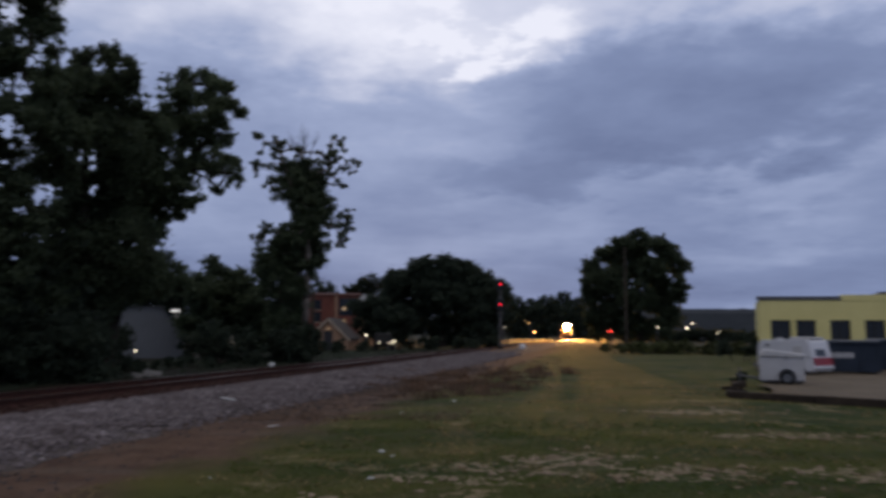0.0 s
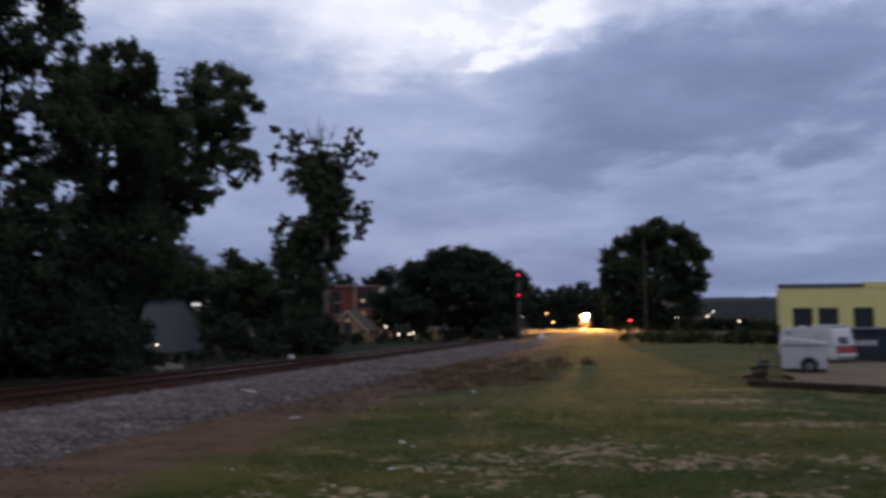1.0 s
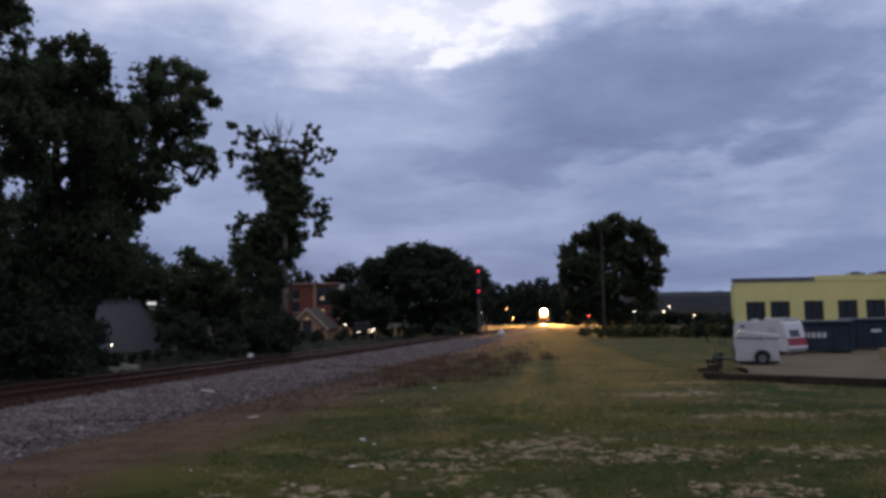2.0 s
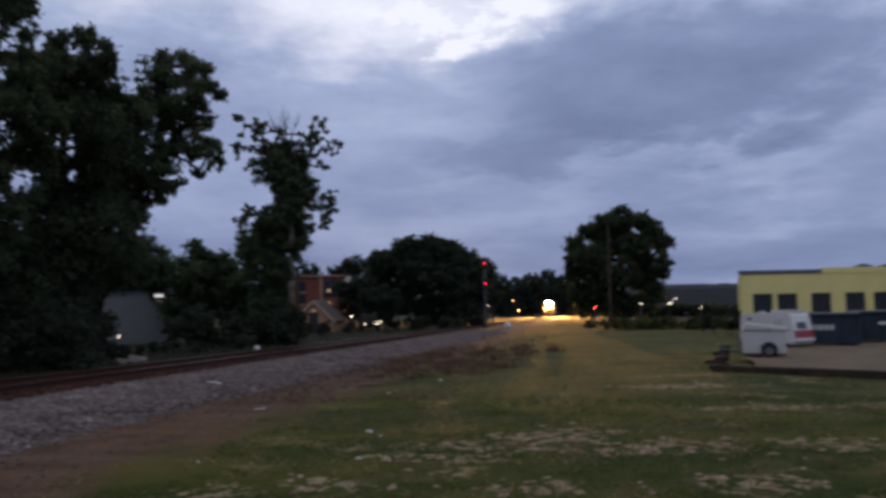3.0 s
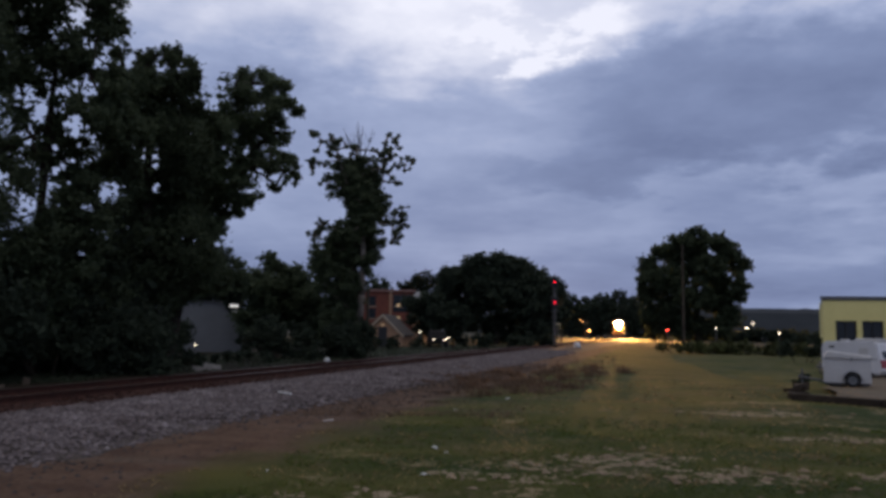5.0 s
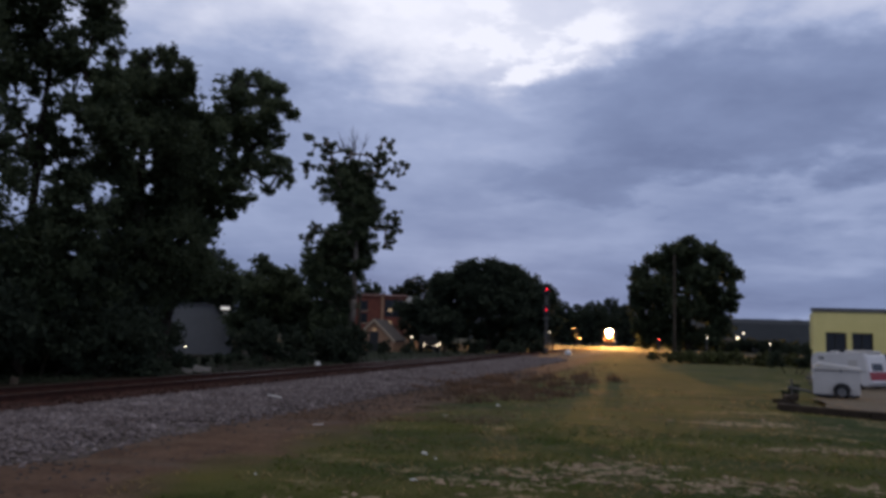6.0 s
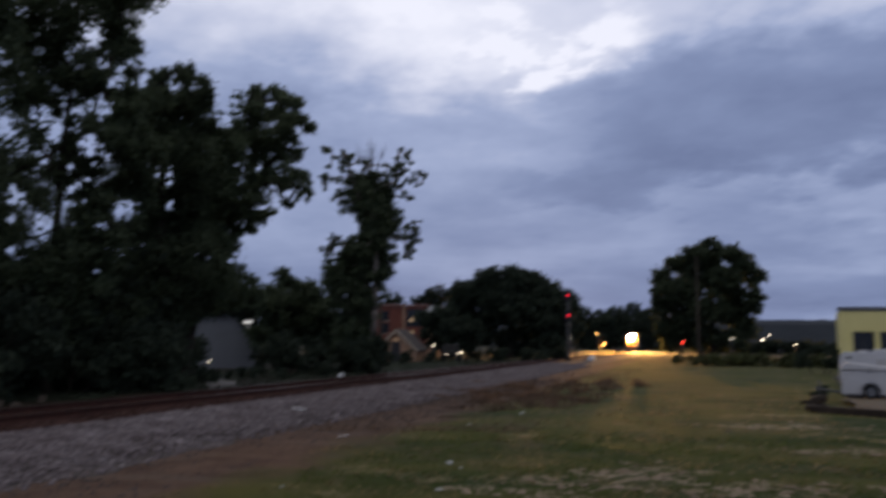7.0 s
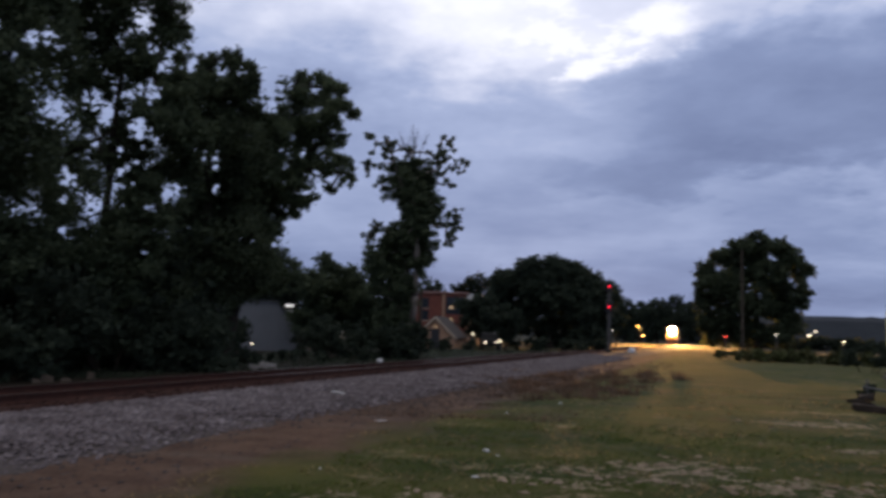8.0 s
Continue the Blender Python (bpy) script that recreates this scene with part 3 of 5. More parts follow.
def crown_leaves(lobes, leaf, rng, density, ragged=0.5, wood=None):
    """Leaves gathered in small clumps inside each lobe (x, y, z, radius, height factor)."""
    vs = []
    for x, y, z, r, k in lobes:
        n = int(density * (r / leaf) ** 2)
        clumps = max(14, int(15 * r * r))
        d = rng.normal(size=(clumps, 3))
        d /= np.linalg.norm(d, axis=1)[:, None]
        rad = r * (0.35 + 0.65 * rng.random((clumps, 1)) ** 0.5) * (1 + ragged * 0.35 * np.clip(rng.normal(size=(clumps, 1)), -1.5, 0.9))
        mid = d * rad * np.array((1, 1, k)) + np.array((x, y, z))
        own = mid[rng.integers(0, clumps, n)]
        size_c = min(0.32 * r, 0.6)
        pos = own + rng.normal(size=(n, 3)) * size_c * np.array((1, 1, 0.8)) * 0.52
        vs.append(pos)
    pos = np.concatenate(vs)
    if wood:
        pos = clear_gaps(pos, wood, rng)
    n = len(pos)
    a = rng.normal(size=(n, 3))
    a /= np.linalg.norm(a, axis=1)[:, None]
    b = np.cross(a, rng.normal(size=(n, 3)))
    b /= np.linalg.norm(b, axis=1)[:, None]
    L = leaf * (0.6 + 0.8 * rng.random((n, 1)))
    quad = np.stack([pos - a * L * 0.6, pos + b * L * 0.34, pos + a * L * 0.6, pos - b * L * 0.34], 1)
    quad[..., 2] = np.maximum(quad[..., 2], 0.02)
    f = np.arange(4 * n).reshape(-1, 4)
    return quad.reshape(-1, 3).tolist(), f.tolist()


def branch(bm, a, b, r0, r1, rng, bend=0.12, steps=4):
    a, b = Vector(a), Vector(b)
    off = Vector((rng.uniform(-1, 1), rng.uniform(-1, 1), rng.uniform(-0.3, 0.8))) * bend * (b - a).length
    last = a
    for i in range(1, steps + 1):
        t = i / steps
        p = a.lerp(b, t) + off * math.sin(math.pi * t)
        tube(last, p, r0 + (r1 - r0) * (i - 1) / steps, r0 + (r1 - r0) * t, 7, bm)
        last = p


def tree(name, place, lobes, trunk, leaf, seed, label, density=40, bark="bark", leafmat="leaf", ragged=0.5, bare=0, category="tree", group="", wood=False):
    """lobes: x, y, z, radius, height factor, from the foot of the trunk."""
    rng, nrng = random.Random(seed), np.random.default_rng(seed)
    e = thing(name, place, label, category, group)
    bm = bmesh.new()
    top = max(q[2] for q in lobes)
    cx = sum(q[0] for q in lobes) / len(lobes)
    cy = sum(q[1] for q in lobes) / len(lobes)
    head = Vector((cx * 0.5, cy * 0.5, top * 0.72))
    tube((0, 0, -0.3), (0, 0, 0.5), trunk * 1.5, trunk * 1.1, 9, bm)
    branch(bm, (0, 0, 0.4), head, trunk * 1.1, trunk * 0.4, rng, 0.04, 6)
    joined = []
    for q in sorted(lobes, key=lambda v: math.hypot(v[0], v[1])):
        reach = math.hypot(q[0], q[1])
        t = min(0.95, max(0.1, (q[2] - 0.9 * reach - rng.uniform(0.3, 1.0)) / head.z))
        a = min([Vector((0, 0, 0.4)).lerp(head, t)] + joined, key=lambda v: (v - Vector(q[:3])).length)
        branch(bm, a, q[:3], trunk * (0.4 if reach < 2 else 0.22), trunk * 0.12, rng)
        joined.append(Vector(q[:3]))
        for _ in range(3):
            d = Vector((rng.uniform(-1, 1), rng.uniform(-1, 1), rng.uniform(-0.3, 1))).normalized() * q[3] * 0.9
            branch(bm, q[:3], Vector(q[:3]) + d, trunk * 0.12, 0.015, rng, 0.15, 3)
    twigs = bmesh.new()
    for i in range(bare):
        d = Vector((rng.uniform(-1.2, 1.2), rng.uniform(-0.5, 0.5), -0.6 + 0.7 * rng.random()))
        d.z += 0.7 * (1 - abs(d.x) / 1.2)
        tip = Vector((cx, cy, top)) + d
        branch(twigs, (cx * 0.8, cy * 0.8, top * 0.84), tip, 0.035, 0.01, rng, 0.05, 3)
        for _ in range(2):
            m = Vector((cx * 0.8, cy * 0.8, top * 0.84)).lerp(tip, rng.uniform(0.4, 0.8))
            branch(twigs, m, m + Vector((rng.uniform(-0.4, 0.4), rng.uniform(-0.3, 0.3), rng.uniform(0.4, 0.8))), 0.015, 0.007, rng, 0.06, 2)
    part("trunk", bm, M[bark], e, "dark limbed trunk", smooth=True)
    if bare:
        part("leafless_top", twigs, M["bark"], e, "bare leafless twigs", smooth=True)
    else:
        twigs.free()
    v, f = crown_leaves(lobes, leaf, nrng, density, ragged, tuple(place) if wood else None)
    raw("crown", v, f, M[leafmat], e)
    return e


def polar_lobes(foot_az, foot_dist, spots, deepness, seed):
    """Lobes given by bearing, elevation, radius and height factor at the foot's distance, spread in depth."""
    rng = random.Random(seed)
    foot = bearing(foot_az, foot_dist)
    out = []
    for az, el, r, k in spots:
        d = foot_dist + rng.uniform(-deepness, deepness)
        q = bearing(az, d) - foot
        out.append((q.x, q.y, 1.7 + d * math.tan(radians(el)), r, k))
    return foot, out


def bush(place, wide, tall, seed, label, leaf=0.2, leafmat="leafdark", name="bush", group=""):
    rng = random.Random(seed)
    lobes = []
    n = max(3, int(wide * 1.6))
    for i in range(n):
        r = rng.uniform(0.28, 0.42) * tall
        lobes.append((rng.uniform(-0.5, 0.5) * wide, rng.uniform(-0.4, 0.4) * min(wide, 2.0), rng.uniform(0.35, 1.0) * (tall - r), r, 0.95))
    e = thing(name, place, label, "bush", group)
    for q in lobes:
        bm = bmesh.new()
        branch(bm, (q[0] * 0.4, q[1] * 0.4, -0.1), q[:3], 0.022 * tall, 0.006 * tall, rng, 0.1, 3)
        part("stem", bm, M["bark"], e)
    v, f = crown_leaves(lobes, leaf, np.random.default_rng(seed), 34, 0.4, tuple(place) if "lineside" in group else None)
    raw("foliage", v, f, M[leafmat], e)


def brush(place, wide, tall, seed):
    """Loose tussocks of dry stalks, thinning outwards."""
    rng = np.random.default_rng(seed)
    n, m = int(360 * wide), int(6 * wide)
    tx, ty, th = rng.normal(size=m) * wide * 0.42, rng.normal(size=m) * wide * 0.5, 0.15 + 0.6 * rng.random(m) ** 1.5
    own = rng.integers(0, m, n)
    x, y = tx[own] + rng.normal(size=n) * 0.17, ty[own] + rng.normal(size=n) * 0.22
    h = tall * th[own] * (0.35 + 0.75 * rng.random(n))
    d, w = rng.random(n) * 6.28, 0.006 + 0.010 * rng.random(n)
    lean = h * rng.random(n) * 1.3
    dx, dy = np.cos(d), np.sin(d)
    low = np.full(n, -0.03)
    v = np.stack([np.stack([x - dy * w, y + dx * w, low], 1), np.stack([x + dy * w, y - dx * w, low], 1),
                  np.stack([x + dx * lean + dy * w, y + dy * lean - dx * w, h], 1), np.stack([x + dx * lean - dy * w, y + dy * lean + dx * w, h * 0.97], 1)], 1)
    e = thing("dead_brush", place, "low brown dead brush beside the gravel", "brush", "dead brush by the gravel")
    tagged(raw("stalk", v.reshape(-1, 3).tolist(), np.arange(4 * n).reshape(-1, 4).tolist(), M["weed"], e), kind="stuff")


def build_trees():
    foot, lb = polar_lobes(-21.4, 39, (
        (-17.7, 16.8, 0.93, 1.0), (-16.4, 16.9, 1.03, 1.0), (-14.95, 16.7, 0.98, 1.0), (-14.35, 15.3, 0.83, 1.1), (-16, 14.8, 1.28, 1.0), (-17.7, 14.4, 1.08, 1.0), (-14.75, 13.6, 0.78, 0.9), (-13.75, 11.5, 0.58, 1.1), (-13.65, 10.7, 0.48, 0.9), (-14.85, 11.7, 0.73, 1.0), (-16, 12.5, 0.98, 1.0),
        (-16.4, 11, 0.88, 0.9), (-14.65, 9.9, 0.38, 0.8), (-17, 9.6, 0.88, 0.9), (-18.1, 11.8, 1.33, 1.0), (-17.9, 8.4, 0.88, 1.0), (-18.8, 10, 1.18, 1.0), (-19, 7, 0.88, 1.0), (-18.4, 4.9, 0.78, 0.9), (-17.3, 3.6, 0.88, 0.8), (-19, 13.8, 1.08, 1.0),
        (-20.2, 12.8, 1.48, 1.0), (-20, 8.6, 1.38, 1.0), (-21, 10.4, 1.78, 1.0), (-20.8, 6.6, 1.48, 1.0), (-19.6, 3.8, 1.38, 0.9), (-21.6, 3.4, 1.58, 1.0)), 1.5, 1)
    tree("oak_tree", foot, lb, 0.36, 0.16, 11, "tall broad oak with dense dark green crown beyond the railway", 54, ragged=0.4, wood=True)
    foot, lb = polar_lobes(-23.2, 35, (
        (-22.6, 18.2, 0.63, 1.1), (-21.4, 17.5, 0.68, 1.0), (-20.4, 16.9, 0.58, 0.9), (-22, 16.3, 1.08, 1.0), (-20.9, 15.3, 1.08, 1.0), (-23.7, 17.3, 0.68, 0.9), (-22.8, 14.7, 1.38, 1.0), (-24.4, 15.1, 1.18, 1.0), (-25.5, 17.9, 0.53, 0.9), (-25.2, 16.5, 0.68, 0.9), (-25.9, 14.7, 0.88, 1.0), (-21.6, 12.6, 1.38, 1.0), (-24.6, 12.2, 1.38, 1.0), (-21.6, 11, 1.48, 1.0), (-23.6, 9.6, 1.28, 1.0),
        (-24, 8.4, 1.58, 1.0), (-22.2, 7, 1.98, 1.0), (-25.4, 6.4, 1.68, 1.0), (-23.4, 4, 1.78, 1.0), (-21.4, 4.4, 1.68, 1.0), (-25.8, 2.6, 1.58, 1.0)), 1.5, 2)
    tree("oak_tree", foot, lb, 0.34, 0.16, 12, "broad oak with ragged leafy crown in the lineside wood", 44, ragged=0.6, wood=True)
    foot, lb = polar_lobes(-29.6, 31, (
        (-26.4, 14.6, 1.2, 1.0), (-28.6, 13.2, 0.9, 1.0), (-24.9, 16.4, 1.0, 1.0), (-24.6, 12.2, 1.1, 1.0), (-31.0, 14.4, 0.8, 0.9), (-26.6, 23.2, 1.3, 1.1), (-26.2, 13.6, 1.2, 1.0), (-25.8, 10.4, 1.2, 1.0), (-27.0, 7.6, 1.2, 1.0), (-27.0, 17.6, 0.9, 1.0), (-28.2, 21.0, 1.5, 1.0), (-26.4, 20.0, 0.9, 1.0), (-30.0, 24.5, 1.6, 1.0), (-31.4, 20.5, 1.5, 1.0), (-29.4, 17.6, 1.2, 1.0), (-27.4, 16.6, 0.9, 0.9),
        (-32.2, 16.0, 1.3, 1.0), (-33.6, 19.0, 1.4, 1.0), (-30.4, 12.0, 1.0, 0.9), (-28.2, 10.4, 0.9, 0.9), (-32.6, 10.2, 1.4, 1.0), (-30.8, 6.6, 1.5, 1.0), (-28.4, 5.2, 1.4, 1.0), (-31.6, 3.0, 1.5, 1.0), (-28.8, 2.0, 1.2, 1.0)), 1.6, 3)
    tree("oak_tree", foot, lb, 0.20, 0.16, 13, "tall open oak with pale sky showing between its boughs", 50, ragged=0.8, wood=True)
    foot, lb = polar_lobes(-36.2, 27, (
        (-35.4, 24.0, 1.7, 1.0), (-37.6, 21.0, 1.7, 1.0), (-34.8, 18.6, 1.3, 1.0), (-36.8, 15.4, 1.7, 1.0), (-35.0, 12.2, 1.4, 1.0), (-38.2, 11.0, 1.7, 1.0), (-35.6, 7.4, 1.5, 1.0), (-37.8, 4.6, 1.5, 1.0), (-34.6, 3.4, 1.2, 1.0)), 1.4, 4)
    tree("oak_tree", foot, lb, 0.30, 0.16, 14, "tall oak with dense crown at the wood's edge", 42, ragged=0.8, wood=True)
    # an ivy-clad column with airy sprays on side boughs
    spots = []
    rng = random.Random(33)
    for el, az0, az1 in ((11.1, -10.8, -7.3), (10.3, -10.9, -6.8), (9.4, -10.1, -6.4), (8.4, -9.9, -6.3), (7.5, -9.9, -6.7), (6.6, -11.0, -7.0), (5.6, -12.0, -7.0), (4.7, -12.1, -7.2), (3.8, -11.6, -7.6), (2.9, -11.2, -7.9), (1.8, -11.0, -8.2), (0.6, -11.3, -8.3), (-0.6, -11.3, -8.3)):
        n = max(2, round((az1 - az0) / 0.75))
        for i in range(n):
            r = rng.uniform(0.72, 0.95)
            lo, hi = az0 + r * 0.75, az1 - r * 0.75
            spots.append((lo + (hi - lo) * (i + 0.2 + 0.6 * rng.random()) / n if n > 2 else (lo, hi)[i], el + rng.uniform(-0.3, 0.3), r, 1.0))
    # small separate clumps along the airy side boughs
    for az, el, daz, d_el, n in ((-10.4, 12.5, 0.8, 0.8, 22), (-11.9, 13.8, 0.6, 0.35, 9), (-11.0, 13.4, 0.6, 0.4, 7), (-11.7, 12.1, 0.5, 0.6, 7), (-12.1, 11.0, 0.3, 0.4, 3), (-11.0, 10.4, 0.5, 0.3, 5), (-9.2, 12.6, 0.5, 0.6, 6), (-7.0, 12.3, 0.8, 0.8, 20), (-6.1, 13.6, 0.25, 0.7, 7), (-6.3, 12.7, 0.5, 0.5, 8),
                                 (-5.5, 12.0, 0.5, 0.4, 9), (-6.6, 11.0, 0.6, 0.5, 10), (-6.0, 10.6, 0.3, 0.3, 3), (-5.7, 8.4, 0.45, 0.5, 13), (-5.7, 7.2, 0.5, 0.6, 13), (-5.9, 6.3, 0.4, 0.2, 4), (-11.3, 7.5, 0.4, 0.4, 8), (-11.6, 6.7, 0.5, 0.4, 10)):
        for i in range(n):
            spots.append((az + rng.gauss(0, 0.62) * daz, el + rng.gauss(0, 0.62) * d_el, rng.uniform(0.11, 0.22), rng.uniform(0.6, 0.95)))
    foot, lb = polar_lobes(-8.6, 50, spots, 0.7, 5)
    tree("slender_tree", foot, lb, 0.26, 0.15, 15, "slender ivy-grown tree with bare twigs at its top", 40, bark="palebark", bare=11, ragged=0.7)
    foot, lb = polar_lobes(-13.8, 56, ((-15.0, 4.2, 1.0, 1.1), (-14.0, 3.4, 1.4, 0.8), (-12.6, 3.2, 1.4, 0.8), (-15.6, 2.8, 1.5, 0.8), (-11.6, 2.2, 1.3, 0.9), (-13.2, 1.4, 1.8, 0.8), (-15.4, 0.8, 1.6, 0.9), (-11.6, 0.4, 1.6, 0.9)), 1.5, 6)
    tree("small_tree", foot, lb, 0.2, 0.26, 16, "low bushy tree between the shed and the slender tree", 60)
    foot, lb = polar_lobes(1.4, 108, (
        (1.4, 4.6, 2.2, 0.8), (-0.2, 4.6, 2.1, 0.8), (2.8, 4.5, 2.1, 0.8), (0.2, 3.6, 2.6, 0.8), (2.8, 3.2, 2.6, 0.8), (4.0, 3.7, 2.1, 0.8), (-1.8, 3.6, 2.2, 0.8), (-1.2, 2.3, 2.0, 0.8), (5.2, 2.9, 1.9, 0.9), (-2.4, 1.8, 2.2, 0.9), (1.0, 2.6, 3.2, 0.8), (3.6, 2.0, 3.0, 0.8),
        (-1.0, 1.0, 2.6, 0.8), (1.6, 0.4, 2.8, 0.8), (4.2, 0.2, 2.6, 0.8), (5.6, 1.2, 1.8, 0.9), (-2.8, 0.2, 2.0, 0.9)), 2.5, 7)
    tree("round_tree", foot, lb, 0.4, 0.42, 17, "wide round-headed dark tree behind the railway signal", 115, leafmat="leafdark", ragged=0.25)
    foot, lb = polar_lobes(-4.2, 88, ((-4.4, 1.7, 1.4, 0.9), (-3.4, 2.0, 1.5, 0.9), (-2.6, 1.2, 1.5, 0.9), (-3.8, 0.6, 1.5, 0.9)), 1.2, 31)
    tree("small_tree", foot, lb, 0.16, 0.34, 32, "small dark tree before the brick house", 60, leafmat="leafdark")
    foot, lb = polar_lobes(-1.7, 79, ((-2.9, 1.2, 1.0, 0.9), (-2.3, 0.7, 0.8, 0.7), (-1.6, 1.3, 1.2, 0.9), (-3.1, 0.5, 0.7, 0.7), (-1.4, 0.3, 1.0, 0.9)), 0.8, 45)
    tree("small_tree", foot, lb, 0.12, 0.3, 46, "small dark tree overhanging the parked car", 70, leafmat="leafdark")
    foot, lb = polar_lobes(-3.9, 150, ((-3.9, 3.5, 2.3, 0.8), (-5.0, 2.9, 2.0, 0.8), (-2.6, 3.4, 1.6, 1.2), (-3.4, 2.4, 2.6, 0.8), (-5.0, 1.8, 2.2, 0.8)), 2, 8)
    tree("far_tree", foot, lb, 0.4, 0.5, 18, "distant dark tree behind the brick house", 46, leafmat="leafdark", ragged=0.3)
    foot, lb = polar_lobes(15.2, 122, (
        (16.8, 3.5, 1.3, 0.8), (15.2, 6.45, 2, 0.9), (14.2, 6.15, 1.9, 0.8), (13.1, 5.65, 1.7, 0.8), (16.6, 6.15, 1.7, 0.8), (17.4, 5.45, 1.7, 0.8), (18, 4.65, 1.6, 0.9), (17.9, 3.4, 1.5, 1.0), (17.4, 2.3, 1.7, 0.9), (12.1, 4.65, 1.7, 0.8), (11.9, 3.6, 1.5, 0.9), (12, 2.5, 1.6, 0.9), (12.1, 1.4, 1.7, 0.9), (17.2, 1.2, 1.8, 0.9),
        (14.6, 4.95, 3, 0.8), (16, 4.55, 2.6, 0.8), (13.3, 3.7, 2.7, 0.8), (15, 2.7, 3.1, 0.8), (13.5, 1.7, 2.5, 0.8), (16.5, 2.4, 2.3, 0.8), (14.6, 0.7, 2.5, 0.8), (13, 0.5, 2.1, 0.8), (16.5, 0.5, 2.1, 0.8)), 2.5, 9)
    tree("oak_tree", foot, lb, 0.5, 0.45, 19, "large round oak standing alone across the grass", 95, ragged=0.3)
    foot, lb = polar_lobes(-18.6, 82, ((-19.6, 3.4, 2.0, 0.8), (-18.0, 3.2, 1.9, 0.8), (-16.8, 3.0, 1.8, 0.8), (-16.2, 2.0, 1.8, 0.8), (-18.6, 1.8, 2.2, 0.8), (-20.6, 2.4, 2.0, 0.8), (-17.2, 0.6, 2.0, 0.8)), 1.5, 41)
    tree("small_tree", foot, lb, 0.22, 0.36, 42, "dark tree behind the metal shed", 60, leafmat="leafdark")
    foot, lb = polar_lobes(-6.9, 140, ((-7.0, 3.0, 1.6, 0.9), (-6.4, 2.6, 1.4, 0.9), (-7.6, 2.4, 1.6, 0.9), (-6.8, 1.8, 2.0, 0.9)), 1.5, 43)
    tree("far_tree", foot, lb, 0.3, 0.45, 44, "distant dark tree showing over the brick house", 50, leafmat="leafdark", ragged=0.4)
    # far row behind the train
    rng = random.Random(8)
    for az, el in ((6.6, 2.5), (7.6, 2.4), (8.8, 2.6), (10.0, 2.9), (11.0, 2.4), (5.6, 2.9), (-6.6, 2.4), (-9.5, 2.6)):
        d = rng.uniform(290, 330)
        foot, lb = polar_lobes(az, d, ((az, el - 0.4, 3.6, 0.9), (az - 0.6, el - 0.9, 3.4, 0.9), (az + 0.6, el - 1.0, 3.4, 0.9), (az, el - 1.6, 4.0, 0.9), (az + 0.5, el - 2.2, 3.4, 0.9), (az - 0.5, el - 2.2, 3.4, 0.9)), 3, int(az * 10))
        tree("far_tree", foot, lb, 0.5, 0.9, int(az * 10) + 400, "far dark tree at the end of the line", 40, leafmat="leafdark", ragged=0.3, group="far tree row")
    # lineside undergrowth
    rng = random.Random(21)
    for i in range(17):
        s, p = 3 + i * 2.7, rng.uniform(18.4, 20.5)
        gap = i in (9, 10, 11, 12)
        q = trk(s, p)
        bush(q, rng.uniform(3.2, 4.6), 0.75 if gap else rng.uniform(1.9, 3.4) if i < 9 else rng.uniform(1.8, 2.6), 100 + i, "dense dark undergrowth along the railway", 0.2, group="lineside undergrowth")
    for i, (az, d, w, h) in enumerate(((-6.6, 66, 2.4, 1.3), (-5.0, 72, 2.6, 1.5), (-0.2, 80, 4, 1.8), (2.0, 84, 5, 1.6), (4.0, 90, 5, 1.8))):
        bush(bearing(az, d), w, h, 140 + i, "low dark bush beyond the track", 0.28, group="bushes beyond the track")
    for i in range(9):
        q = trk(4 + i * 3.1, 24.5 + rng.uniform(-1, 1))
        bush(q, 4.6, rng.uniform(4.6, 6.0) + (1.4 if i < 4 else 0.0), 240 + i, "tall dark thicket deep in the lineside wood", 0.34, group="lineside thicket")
    bush(bearing(-22.6, 46), 2.4, 3.6, 150, "tall dark thicket before the metal shed", 0.22)
    for i, (az, d, w, h) in enumerate(((1.6, 25, 3.0, 0.30), (3.6, 25, 2.6, 0.38), (5.0, 29, 2.8, 0.42), (0.0, 23, 2.4, 0.22), (6.2, 36, 3.4, 0.5), (3.0, 33, 3.4, 0.42), (-1.6, 28, 2.6, 0.24), (-3.4, 31, 2.4, 0.22))):
        brush(bearing(az, d), w, h, 220 + i)
    for i in range(8):
        bush(bearing(13.8 + i * 1.45, 205 + rng.uniform(-12, 12)), 13, rng.uniform(2.6, 4.4), 260 + i, "far dark shrubs below the wooded ridge", 0.9, group="far shrubs")
    for i in range(9):
        az = 14.2 + i * 1.0
        bush(bearing(az, 72 + rng.uniform(-2, 4)), 4.6, rng.uniform(0.8, 1.35), 160 + i, "low rough hedge across the grass", 0.26, "hedge", "hedge_bush", "rough hedge")
    for i, (az, d, w, h) in enumerate(((21.6, 29.2, 0.5, 0.42), (22.0, 32, 0.6, 0.5), (21.6, 56, 2.4, 1.9))):
        bush(bearing(az, d), w, h, 180 + i, "small weedy bush beside the parking edge", 0.14, "leafdark")


